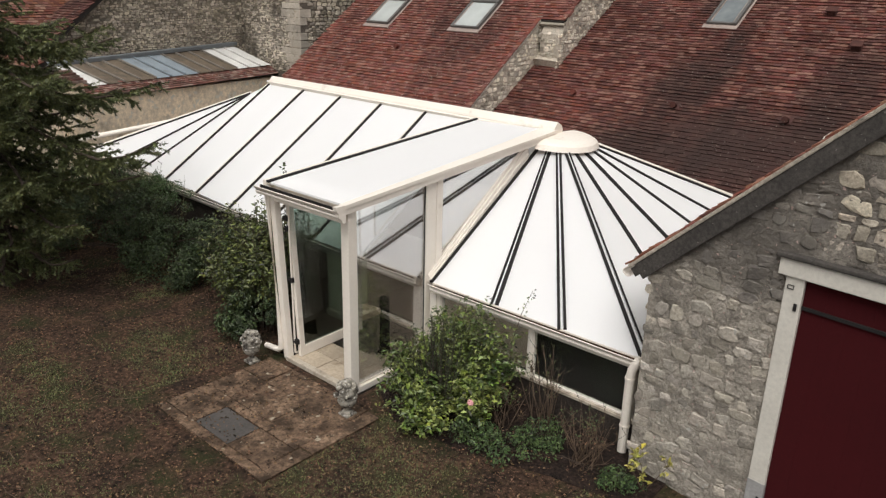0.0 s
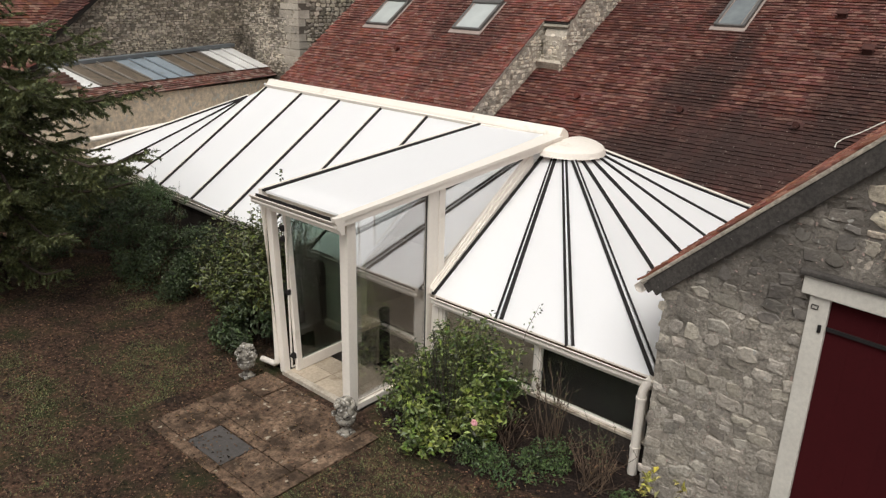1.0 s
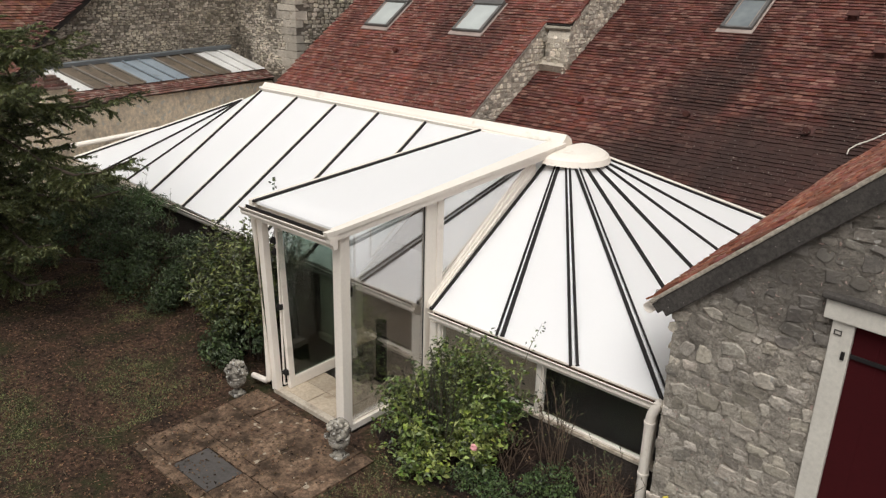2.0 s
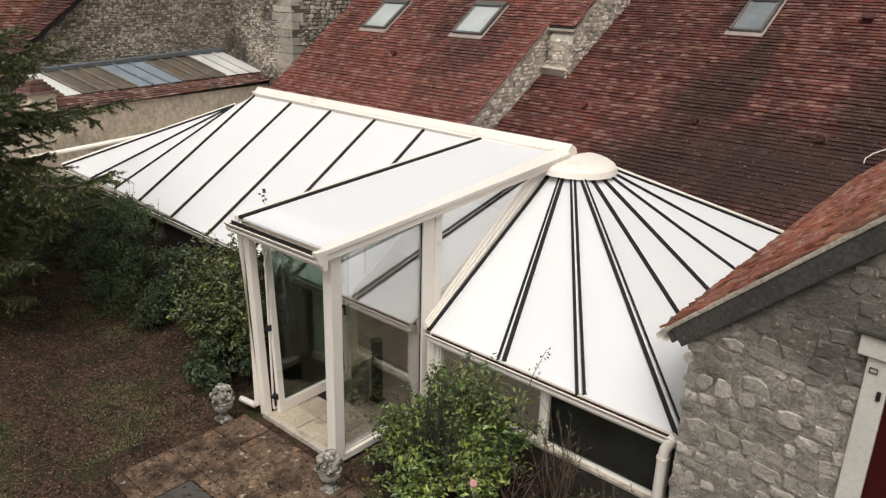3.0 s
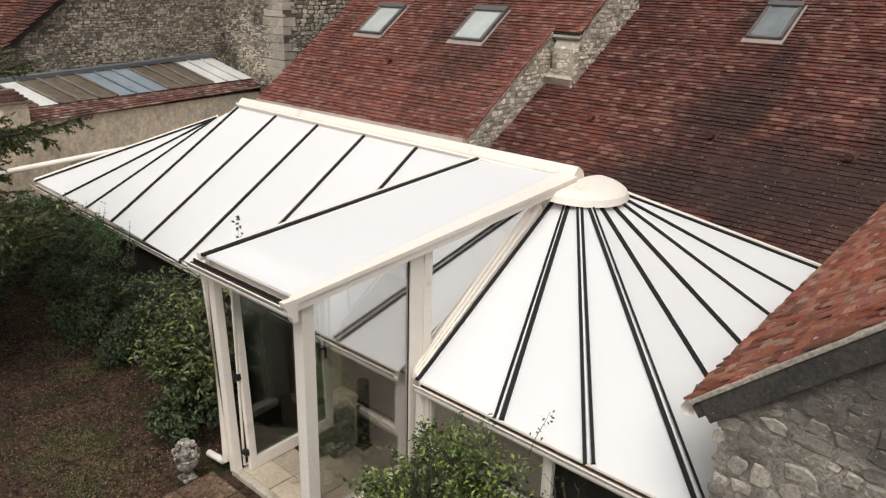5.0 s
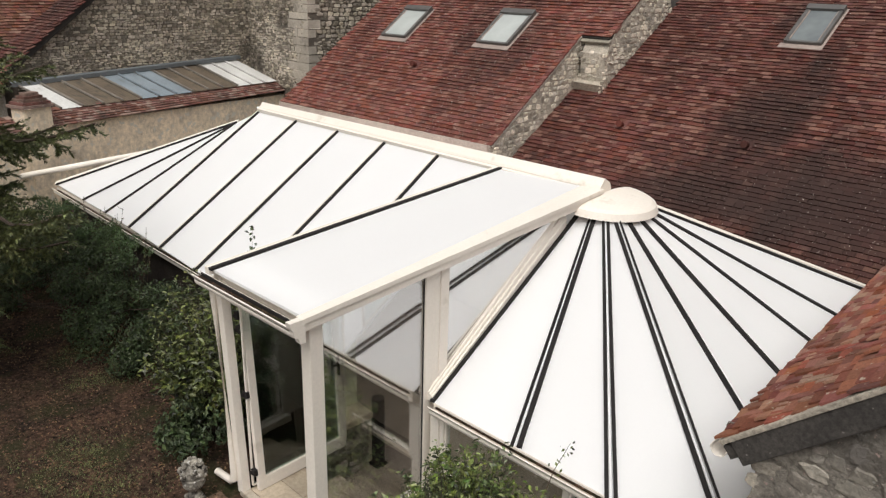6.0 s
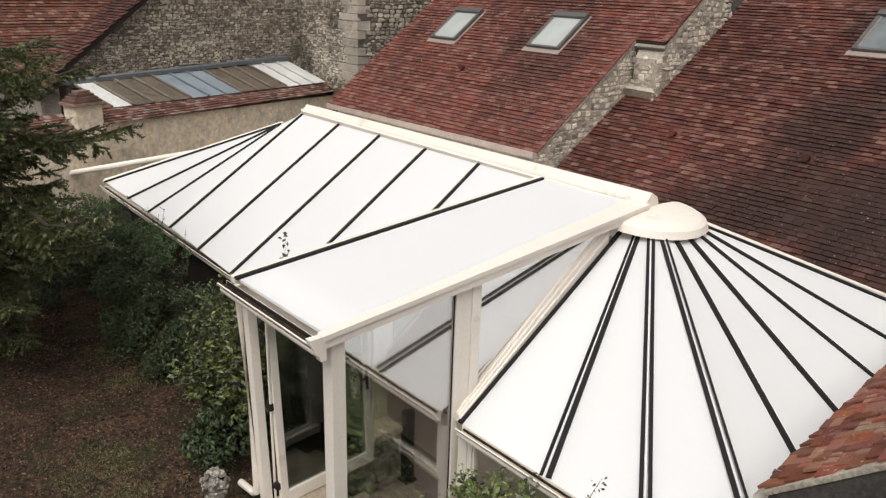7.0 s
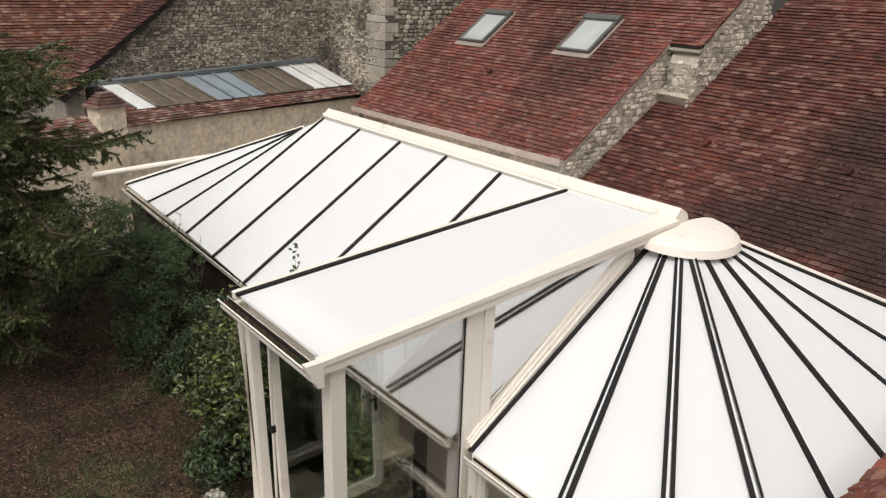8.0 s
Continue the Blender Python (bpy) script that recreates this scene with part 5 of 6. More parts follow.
SLABS = [(-1.66, -1.05, -3.43, -3.31), (-1.03, -0.25, -3.44, -3.31), (-0.23, 0.62, -3.43, -3.31), (-1.66, -1.0, -3.29, -2.84), (-0.24, 0.40, -3.29, -2.84),
         (-1.66, -0.62, -2.82, -2.68), (-0.60, 0.40, -2.82, -2.68), (-1.66, -0.95, -2.66, -2.12), (-0.93, -0.30, -2.66, -2.12), (-0.28, 0.40, -2.66, -2.12),
         (-1.66, -1.15, -2.10, -1.66), (-1.13, -0.40, -2.10, -1.66), (-0.38, 0.40, -2.10, -1.66), (0.42, 0.62, -3.29, -2.75), (0.42, 0.63, -2.73, -2.20), (0.42, 0.62, -2.18, -1.66)]
rnd = random.Random(4)
for x0, x1, y0, y1 in SLABS:
    bm = B()
    box(bm, x0 - 0.004, x1 + 0.004, y0 - 0.004, y1 + 0.004, -0.05, 0.034 + rnd.uniform(-0.006, 0.008), 0.008)
    for v in bm.verts:
        v.co += Vector((rnd.uniform(-0.014, 0.014), rnd.uniform(-0.012, 0.012), rnd.uniform(-0.004, 0.004)))
    part("slab", bm, M_PAVE, paving)
bm = B()
box(bm, -1.67, 0.63, -3.44, -1.64, -0.03, 0.024, 0.004)
part("bed", bm, M_EARTH, paving, "soil filling the joints")
M_COVER = surf("grey_cover", (0.075, 0.066, 0.060), (0.055, 0.05, 0.046), 0.7, 3, 25, 0.3, 0.2, stain=(0.05, 0.035, 0.025), stain_scale=3, stain_cut=0.6)
bm = B()
box(bm, -0.965, -0.27, -3.29, -2.84, 0.0, 0.032, 0.005)
solo("manhole_cover", bm, M_COVER, "flat grey manhole cover set in the paving", "manhole cover")

# ---- stone urns ----
M_URN = surf("lichened_cast_stone", (0.40, 0.37, 0.31), (0.22, 0.20, 0.17), 0.9, 6, 40, 0.35, 0.5, 0.008, stain=(0.06, 0.052, 0.045), stain_scale=11, stain_cut=0.45, spots=(0.5, 0.48, 0.45), spot_scale=26, spot_cut=0.62)


def lathe(bm, prof, at, seg=18, flute=0.0):
    rings = []
    for r, z in prof:
        rings.append([bm.verts.new(Vector(at) + Vector((math.cos(k * math.tau / seg) * r * (1 + flute * (k % 2)), math.sin(k * math.tau / seg) * r * (1 + flute * (k % 2)), z))) for k in range(seg)])
    for i in range(len(rings) - 1):
        for k in range(seg):
            bm.faces.new((rings[i][k], rings[i][(k + 1) % seg], rings[i + 1][(k + 1) % seg], rings[i + 1][k]))
    bm.faces.new(rings[0][::-1])
    bm.faces.new(rings[-1])
    return bm


def urn(at, seed, z0):
    x, y = at
    t = thing("garden_urn", "weathered cast stone urn heaped with stone fruit", "urn", (x, y, z0), "porch urns")
    bm = B()
    box(bm, x - 0.085, x + 0.085, y - 0.085, y + 0.085, z0, z0 + 0.035, 0.008)
    lathe(bm, [(0.075, 0.035), (0.07, 0.055), (0.04, 0.075), (0.035, 0.10), (0.045, 0.115)], (x, y, z0))
    part("foot", bm, M_URN, t)
    bm = B()
    lathe(bm, [(0.045, 0.112), (0.085, 0.14), (0.115, 0.19), (0.12, 0.23), (0.105, 0.255), (0.13, 0.275), (0.12, 0.285)], (x, y, z0), 20, 0.05)
    part("bowl", bm, M_URN, t)
    rnd = random.Random(seed)
    bm = B()
    for _ in range(46):
        a, e = rnd.uniform(0, math.tau), rnd.uniform(0.0, 1.5)
        r = 0.13 * math.cos(e) + 0.01
        m = Matrix.Translation((x + math.cos(a) * r, y + math.sin(a) * r, z0 + 0.29 + 0.19 * math.sin(e))) @ pose(0, 0, 0, rnd.uniform(0, 360), rnd.uniform(0, 360), 0) @ Matrix.Diagonal((1, rnd.uniform(0.6, 1), rnd.uniform(0.5, 1), 1))
        bmesh.ops.create_icosphere(bm, subdivisions=1, radius=rnd.uniform(0.025, 0.047), matrix=m)
    bmesh.ops.create_icosphere(bm, subdivisions=2, radius=0.12, matrix=Matrix.Translation((x, y, z0 + 0.32)))
    part("top_ornament", bm, M_URN, t, "heap of carved fruit and leaves")


urn((-1.76, -1.90), 1, 0.03)
urn((0.28, -1.88), 2, 0.03)

# ---- plants ----
def leaf_mat(name, c1, c2, rough=0.5, vary=0.5):
    return surf(name, c1, c2, rough, 3.2, 30, 0.2, 0.0, vary="island", vary_amt=vary, hue=0.02)


M_LEAF_ROSE = leaf_mat("rose_leaf", (0.048, 0.094, 0.020), (0.215, 0.240, 0.055), 0.45, 0.85)
M_LEAF_CLIMB = leaf_mat("climbing_rose_leaf", (0.038, 0.074, 0.018), (0.165, 0.190, 0.046), 0.45, 0.95)
M_LEAF_DARK = leaf_mat("laurel_leaf", (0.030, 0.050, 0.018), (0.056, 0.076, 0.026), 0.6, 0.6)
M_LEAF_MID = leaf_mat("shrub_leaf", (0.017, 0.029, 0.009), (0.128, 0.142, 0.033), 0.5, 0.95)
M_ROSEMARY = leaf_mat("rosemary_leaf", (0.030, 0.042, 0.020), (0.050, 0.060, 0.028), 0.7)
M_LEAF_PRIVET = leaf_mat("privet_leaf", (0.045, 0.085, 0.026), (0.075, 0.11, 0.034))
M_LEAF_IVY = leaf_mat("ground_ivy_leaf", (0.034, 0.066, 0.020), (0.075, 0.108, 0.032), 0.6, 0.8)
M_NEEDLE = leaf_mat("spruce_needle", (0.060, 0.078, 0.026), (0.130, 0.137, 0.048), 0.6, 0.75)
M_YELLOW = leaf_mat("yellowing_leaf", (0.42, 0.36, 0.07), (0.30, 0.30, 0.07))
M_BARK = surf("bark", (0.075, 0.055, 0.042), (0.05, 0.038, 0.03), 0.95, 6, 40, 0.4, 0.6, 0.01)
M_TWIG = surf("dry_twig", (0.15, 0.105, 0.072), (0.075, 0.053, 0.038), 0.9, 6, 40, 0.3, 0.2)
M_GRASS = leaf_mat("grass_blade", (0.072, 0.098, 0.026), (0.125, 0.118, 0.042), 0.75, 0.7)
M_STRAW = leaf_mat("dry_straw", (0.17, 0.104, 0.060), (0.070, 0.041, 0.025), 0.9, 0.9)
M_LITTER = leaf_mat("dry_leaf_litter", (0.18, 0.112, 0.064), (0.072, 0.041, 0.025), 0.9, 0.95)


def leaf_cloud(name, pts, dirs, size, mat, seed, narrow=0.5, fold=0.25, limp=0.3):
    """Folded pointed leaves at pts, facing roughly dirs."""
    rg = np.random.default_rng(seed)
    pts, dirs = np.asarray(pts, float), np.asarray(dirs, float)
    n = len(pts)
    nrm = dirs + rg.normal(0, 0.55, (n, 3)) + np.array((0, 0, limp))
    nrm /= np.linalg.norm(nrm, axis=1, keepdims=True)
    ax = np.cross(nrm, rg.normal(0, 1, (n, 3)))
    ax /= np.linalg.norm(ax, axis=1, keepdims=True)
    sd = np.cross(nrm, ax)
    L = size * rg.uniform(0.6, 1.25, (n, 1))
    W = L * narrow * 0.5
    base, tip = pts - ax * L * 0.5, pts + ax * L * 0.5 - nrm * L * 0.12
    mid = pts + nrm * 0.0
    l, r = mid + sd * W + nrm * W * fold * 2, mid - sd * W + nrm * W * fold * 2
    verts = np.stack((base, l, tip, r), 1).reshape(-1, 3)
    q = np.arange(n)[:, None] * 4
    faces = np.concatenate((q + np.array([0, 2, 1]), q + np.array([0, 3, 2])), 1).reshape(-1, 3)
    return raw_mesh(name, verts.tolist(), faces.tolist(), mat)


def clump_points(rg, clumps, n, shell=0.55):
    """Points near the surface of overlapping ellipsoids (x, y, z, rx, ry, rz), heavier outside, and their outward ways."""
    w = np.array([c[3] * c[4] + c[4] * c[5] + c[3] * c[5] for c in clumps])
    pick = rg.choice(len(clumps), n, p=w / w.sum())
    c = np.array(clumps)[pick]
    d = rg.normal(0, 1, (n, 3))
    d /= np.linalg.norm(d, axis=1, keepdims=True)
    rad = np.maximum(rg.uniform(0, 1, (n, 1)) ** 0.33, rg.uniform(shell, 1, (n, 1)) * (rg.random((n, 1)) < 0.7))
    rad = rad * (1 + 0.18 * rg.normal(0, 1, (n, 1)) * (rg.random((n, 1)) < 0.25))
    p = c[:, :3] + d * rad * c[:, 3:]
    keep = p[:, 2] > 0.02
    return p[keep], d[keep]


def shrub(name, label, at, clumps, n, size, mat, seed, stems=8, narrow=0.5, stem_r=0.012, sub=14, spread=0.22, stem_mat=None):
    """A shrub: woody stems from the ground and leaves on many small clumps scattered over the large ones."""
    rg = np.random.default_rng(seed)
    rnd = random.Random(seed)
    t = thing(name, label, "shrub", at)
    small = []
    for c in clumps:
        for _ in range(sub):
            d = rg.normal(0, 1, 3)
            d /= np.linalg.norm(d)
            k = rg.uniform(0.45, 1.0)
            r = spread * rg.uniform(0.5, 1.3)
            small.append((c[0] + d[0] * c[3] * k, c[1] + d[1] * c[4] * k, max(0.08, c[2] + d[2] * c[5] * k), r, r, r * 0.8))
    p, d = clump_points(rg, small, n)
    ob = new("foliage", leaf_cloud("foliage", p - np.array(at), d, size, mat, seed, narrow))
    ob.parent = t
    bm = B()
    for i in range(stems):
        c = small[rnd.randrange(len(small))]
        b = Vector((at[0] + rnd.uniform(-0.12, 0.12), at[1] + rnd.uniform(-0.1, 0.1), 0))
        e = Vector(c[:3])
        m = b.lerp(e, 0.5) + Vector((rnd.uniform(-0.1, 0.1), rnd.uniform(-0.1, 0.1), 0.1))
        tube(bm, [b, m, e], [stem_r, stem_r * 0.7, stem_r * 0.35], 6)
    part("woody_base", bm, stem_mat or M_BARK, t)
    return t


def arching(name, label, at, clumps, shoots, size, mat, seed, narrow=0.5, per=26, stem_r=0.006, wild=0.12, stem_mat=None):
    """A shrub of long arching shoots: each leaves the ground near the middle, bows over into one of the ellipsoids and carries leaflets in sprays."""
    rg = np.random.default_rng(seed)
    rnd = random.Random(seed)
    t = thing(name, label, "shrub", at)
    bm, P, D = B(), [], []
    vol = [c[3] * c[5] for c in clumps]
    for _ in range(shoots):
        c = rnd.choices(clumps, vol)[0]
        d = Vector((rnd.gauss(0, 1), rnd.gauss(0, 1), rnd.gauss(0.25, 1))).normalized()
        k = rnd.uniform(0.55, 1.0) + (rnd.random() < wild) * rnd.uniform(0.05, 0.3)
        e = Vector((c[0] + d.x * c[3] * k, c[1] + d.y * c[4] * k, max(0.06, c[2] + d.z * c[5] * k)))
        b = Vector((at[0] * 0.55 + c[0] * 0.45 + rnd.uniform(-0.18, 0.18), at[1] * 0.6 + c[1] * 0.4 + rnd.uniform(-0.12, 0.12), 0))
        m = b.lerp(e, 0.45) + Vector((0, 0, 0.18 * rnd.random() + 0.25 * (e.z - b.z) * 0.6))
        pts = [b * (1 - q) ** 2 + m * 2 * q * (1 - q) + e * q * q for q in (0, 0.25, 0.5, 0.75, 1.0)]
        tube(bm, pts, [stem_r, stem_r * 0.85, stem_r * 0.7, stem_r * 0.5, stem_r * 0.25], 4)
        for i in range(per):
            q = 0.42 + 0.58 * (i + rnd.random()) / per
            p = b * (1 - q) ** 2 + m * 2 * q * (1 - q) + e * q * q
            out = Vector((rnd.gauss(0, 1), rnd.gauss(0, 1), rnd.gauss(0.2, 0.7))).normalized()
            for g in range(3):
                w = p + out * size * (0.35 + 0.75 * g) * rnd.uniform(0.7, 1.2) + Vector((rnd.gauss(0, 0.25), rnd.gauss(0, 0.25), rnd.gauss(0, 0.2))) * size
                if w.z > 0.02:
                    P.append(tuple(w - Vector(at)))
                    D.append(tuple(out * 0.5 + Vector((0, 0, 0.8))))
    part("woody_base", bm, stem_mat or M_BARK, t)
    ob = new("foliage", leaf_cloud("foliage", P, D, size, mat, seed, narrow))
    ob.parent = t
    return t


rose = arching("rose_bush", "leafy green rose bush with one pink bloom by the porch", (1.15, -0.95, 0),
               [(1.28, -1.58, 0.27, 0.30, 0.24, 0.25), (1.10, -1.38, 0.36, 0.30, 0.24, 0.28), (1.55, -0.78, 0.62, 0.32, 0.30, 0.34), (1.70, -1.02, 0.46, 0.26, 0.24, 0.30), (0.62, -1.08, 0.70, 0.30, 0.28, 0.26)],
               95, 0.082, M_LEAF_ROSE, 61, 0.55, 14, 0.006, 0.25)
arching("climbing_rose", "tall rose bush with small dark leaves against the porch", (1.05, -0.70, 0),
               [(0.50, -0.95, 0.62, 0.40, 0.38, 0.36), (0.95, -0.72, 0.88, 0.42, 0.38, 0.40), (1.25, -0.50, 1.10, 0.42, 0.34, 0.34), (0.72, -0.45, 0.90, 0.40, 0.26, 0.34), (1.55, -0.34, 0.82, 0.36, 0.26, 0.36),
                (0.32, -1.15, 0.35, 0.26, 0.28, 0.26), (0.32, -0.36, 0.45, 0.22, 0.22, 0.42), (1.80, -0.42, 0.50, 0.28, 0.24, 0.40), (0.62, -1.42, 0.28, 0.30, 0.26, 0.22), (1.40, -0.90, 0.55, 0.40, 0.30, 0.40)],
               235, 0.064, M_LEAF_CLIMB, 161, 0.5, 14, 0.006, 0.40)
corner = arching("corner_shrub", "leafy yellow-green shrub growing against the porch corner", (-2.8, -0.95, 0),
               [(-3.9, -0.75, 1.05, 0.45, 0.40, 0.40), (-3.3, -0.85, 1.30, 0.50, 0.45, 0.40), (-2.6, -0.95, 1.48, 0.50, 0.50, 0.40), (-2.12, -0.75, 1.72, 0.36, 0.40, 0.28), (-3.6, -1.25, 0.85, 0.5, 0.4, 0.4),
                (-2.75, -1.45, 0.95, 0.5, 0.4, 0.45), (-2.1, -1.3, 1.15, 0.32, 0.3, 0.45), (-4.3, -0.8, 0.75, 0.4, 0.35, 0.35), (-3.1, -0.45, 1.55, 0.5, 0.3, 0.3), (-4.2, -0.5, 1.30, 0.5, 0.3, 0.3), (-2.3, -0.5, 1.72, 0.4, 0.3, 0.28)],
               235, 0.082, M_LEAF_MID, 62, 0.5, 13, 0.009, 0.35)
under = shrub("laurel_shrub", "dark glossy shrub filling the foot of the porch corner", (-2.9, -1.0, 0),
              [(-3.2, -1.0, 0.55, 0.70, 0.50, 0.5), (-2.4, -1.4, 0.5, 0.5, 0.45, 0.45), (-3.9, -0.8, 0.45, 0.5, 0.4, 0.4), (-2.05, -1.0, 0.7, 0.25, 0.4, 0.6), (-2.7, -1.6, 0.2, 0.3, 0.25, 0.18)],
              4000, 0.075, M_LEAF_DARK, 66, 12, 0.5, 0.012, 14, 0.16)
hedge_clumps = [(-5.75 - 0.62 * k, -0.78 - 0.08 * math.sin(k * 2.1), 0.74 + 0.07 * math.sin(k * 1.7), 0.60, 0.58, 0.72) for k in range(9)] + [(-9.4, -1.5, 0.6, 0.7, 0.6, 0.6), (-10.6, -1.3, 0.7, 0.7, 0.6, 0.7), (-8.6, -1.6, 0.4, 0.6, 0.5, 0.4)] + [(-5.1, -0.55, 0.75, 0.55, 0.42, 0.65), (-5.1, -1.0, 0.40, 0.5, 0.42, 0.40), (-5.9, -1.3, 0.40, 0.6, 0.42, 0.40),  (-4.4, -0.55, 0.65, 0.5, 0.4, 0.6), (-3.7, -0.6, 0.6, 0.5, 0.4, 0.6)]
hedge = shrub("laurel_hedge", "dark overgrown laurel hedge under the conservatory eave", (-7.0, -0.7, 0), hedge_clumps, 31000, 0.062, M_LEAF_DARK, 63, 26, 0.5, 0.016, 14, 0.22)
top = shrub("privet_shrub", "fresh green privet shoots rising over the hedge", (-7.4, -0.45, 0),
            [(-6.1 - 0.55 * k, -0.55, 1.40 + 0.06 * math.sin(k * 2), 0.42, 0.30, 0.20) for k in range(7)], 6500, 0.042, M_LEAF_PRIVET, 64, 14, 0.45, 0.008, 11, 0.11)
shrub("ground_ivy", "low green creeper at the foot of the barn wall", (2.3, -1.0, 0),
            [(1.85, -1.30, 0.14, 0.35, 0.28, 0.18), (2.25, -1.05, 0.17, 0.42, 0.38, 0.22), (2.45, -0.75, 0.15, 0.30, 0.28, 0.2), (3.5, -0.75, 0.08, 0.3, 0.2, 0.1)], 3600, 0.045, M_LEAF_IVY, 65, 6, 0.5, 0.006, 12, 0.13)

# a dark, upright rosemary in the middle of the rose
def rosemary(at, n, h, seed):
    rnd = random.Random(seed)
    rg = np.random.default_rng(seed)
    t = thing("rosemary_bush", "dark upright rosemary growing through the rose bush", "shrub", at)
    bm = B()
    P, D = [], []
    for _ in range(n):
        b = Vector(at) + Vector((rnd.uniform(-0.12, 0.12), rnd.uniform(-0.10, 0.10), 0))
        e = b + Vector((rnd.gauss(0, 0.17), rnd.gauss(0, 0.14), h * rnd.uniform(0.6, 1.0)))
        tube(bm, [b, b.lerp(e, 0.5) + Vector((0, 0, 0.03)), e], [0.006, 0.005, 0.002], 5)
        for k in range(70):
            q = b.lerp(e, 0.35 + 0.65 * k / 70)
            P.append(tuple(q + Vector((rnd.gauss(0, 0.012), rnd.gauss(0, 0.012), 0)) - Vector(at)))
            D.append((rnd.gauss(0, 1), rnd.gauss(0, 1), 0.3))
    part("woody_base", bm, M_BARK, t)
    ob = new("foliage", leaf_cloud("foliage", P, D, 0.045, M_ROSEMARY, seed, 0.16, 0.1, 0.1))
    ob.parent = t


rosemary((1.10, -1.05, 0), 42, 1.42, 67)

# the one bloom
bm = B()
rnd = random.Random(9)
for i in range(14):
    a = i * 2.4
    m = Matrix.Translation((1.76 + 0.03 * math.cos(a) * (i / 14), -1.24 + 0.03 * math.sin(a) * (i / 14), 0.55 + 0.012 * (1 - i / 14))) @ pose(0, 0, 0, 0, 25 + 3 * i, math.degrees(a)) @ Matrix.Diagonal((0.034, 0.030, 0.008, 1))
    bmesh.ops.create_icosphere(bm, subdivisions=1, radius=1.0, matrix=m)
M_PETAL = surf("pink_petal", (0.70, 0.36, 0.36), (0.62, 0.28, 0.30), 0.6, 20, 60, 0.1, 0.0)
ob = part("bloom", bm, M_PETAL, rose, "pale pink rose bloom")


def dry_stems(name, label, at, n, h, seed, leaves=0, mat=None, leafmat=None, spread=0.3, leaf=0.045):
    """A tuft of thin bare stems that fork, with a few leaves."""
    rnd = random.Random(seed)
    t = thing(name, label, "weed", at)
    bm = B()
    tips = []
    for i in range(n):
        b = Vector(at) + Vector((rnd.uniform(-0.12, 0.12), rnd.uniform(-0.1, 0.1), 0))
        e = b + Vector((rnd.uniform(-spread, spread), rnd.uniform(-spread * 0.7, spread * 0.7), h * rnd.uniform(0.6, 1.0)))
        m = b.lerp(e, 0.5) + Vector((rnd.uniform(-0.06, 0.06), rnd.uniform(-0.06, 0.06), 0.02))
        tube(bm, [b, m, e], [0.006, 0.0045, 0.002], 5)
        for _ in range(3):
            q = m.lerp(e, rnd.random())
            f = q + Vector((rnd.uniform(-0.14, 0.14), rnd.uniform(-0.1, 0.1), rnd.uniform(0.03, 0.18)))
            tube(bm, [q, f], [0.003, 0.0015], 4)
            tips += [q.lerp(f, rnd.random()) for _ in range(leaves)]
        tips += [e.lerp(m, rnd.random() * 0.6) for _ in range(leaves)]
    part("woody_base", bm, mat or M_TWIG, t)
    if tips:
        p = np.array([tuple(k) for k in tips]) - np.array(at)
        ob = new("foliage", leaf_cloud("foliage", p, np.tile((0, 0, 1.0), (len(p), 1)), leaf, leafmat or M_LEAF_MID, seed))
        ob.parent = t


dry_stems("dry_weed", "bare brown weed stems beside the window", (2.25, -0.42, 0), 20, 1.25, 71, 2, leaf=0.03)
dry_stems("dry_weed", "tangle of dry brown stems under the window", (3.05, -0.72, 0), 24, 0.62, 72, 1, leafmat=M_LITTER, spread=0.42, leaf=0.03)
dry_stems("dry_weed", "dry brown flower stems by the rose", (1.85, -0.75, 0), 20, 0.70, 73, 1, leafmat=M_LITTER, spread=0.40, leaf=0.03)


def leafy_sprig(at, top, seed, leaf=0.10, mat=None):
    """One long arching shoot with leaves on its last stretch."""
    rnd = random.Random(seed)
    t = thing("tall_sprig", "thin leafy sprig rising over the white roof", "weed", at)
    a, b = Vector(at), Vector(top)
    pts = [a.lerp(b, k / 5) + Vector((0.05 * math.sin(k * 1.3), -0.03 * math.sin(k), 0)) for k in range(6)]
    bm = B()
    tube(bm, pts, [0.009, 0.008, 0.006, 0.005, 0.004, 0.002], 6)
    part("stem", bm, M_TWIG, t)
    p = [pts[4].lerp(pts[5], k / 13) + Vector((rnd.uniform(-0.07, 0.07), rnd.uniform(-0.05, 0.05), rnd.uniform(-0.03, 0.03))) for k in range(14)]
    ob = new("foliage", leaf_cloud("foliage", np.array([tuple(k) for k in p]) - np.array(at), np.tile((0.6, -0.6, 0.6), (14, 1)), leaf, mat or M_LEAF_DARK, seed))
    ob.parent = t


leafy_sprig((-2.95, -0.32, 0), (-3.10, -0.20, 2.46), 75)
leafy_sprig((1.45, -0.30, 0), (1.83, -0.22, 1.70), 74, 0.042, M_LEAF_MID)
dry_stems("dry_weed", "tangled brown weed stems at the foot of the downpipe", (2.98, -0.55, 0), 18, 0.7, 79, 2, leafmat=M_LEAF_IVY, spread=0.32, leaf=0.04)
dry_stems("yellow_weed", "small weed with large yellowing leaves by the barn", (3.72, -0.55, 0), 5, 0.42, 76, 3, leafmat=M_YELLOW, spread=0.22, leaf=0.10)
dry_stems("hedge_sprig", "fine pale shoots above the hedge", (-7.9, -0.3, 0), 14, 1.75, 77, 5, spread=0.55)
dry_stems("hedge_sprig", "fine pale shoots above the hedge", (-6.6, -0.3, 0), 12, 1.65, 78, 5, spread=0.5)


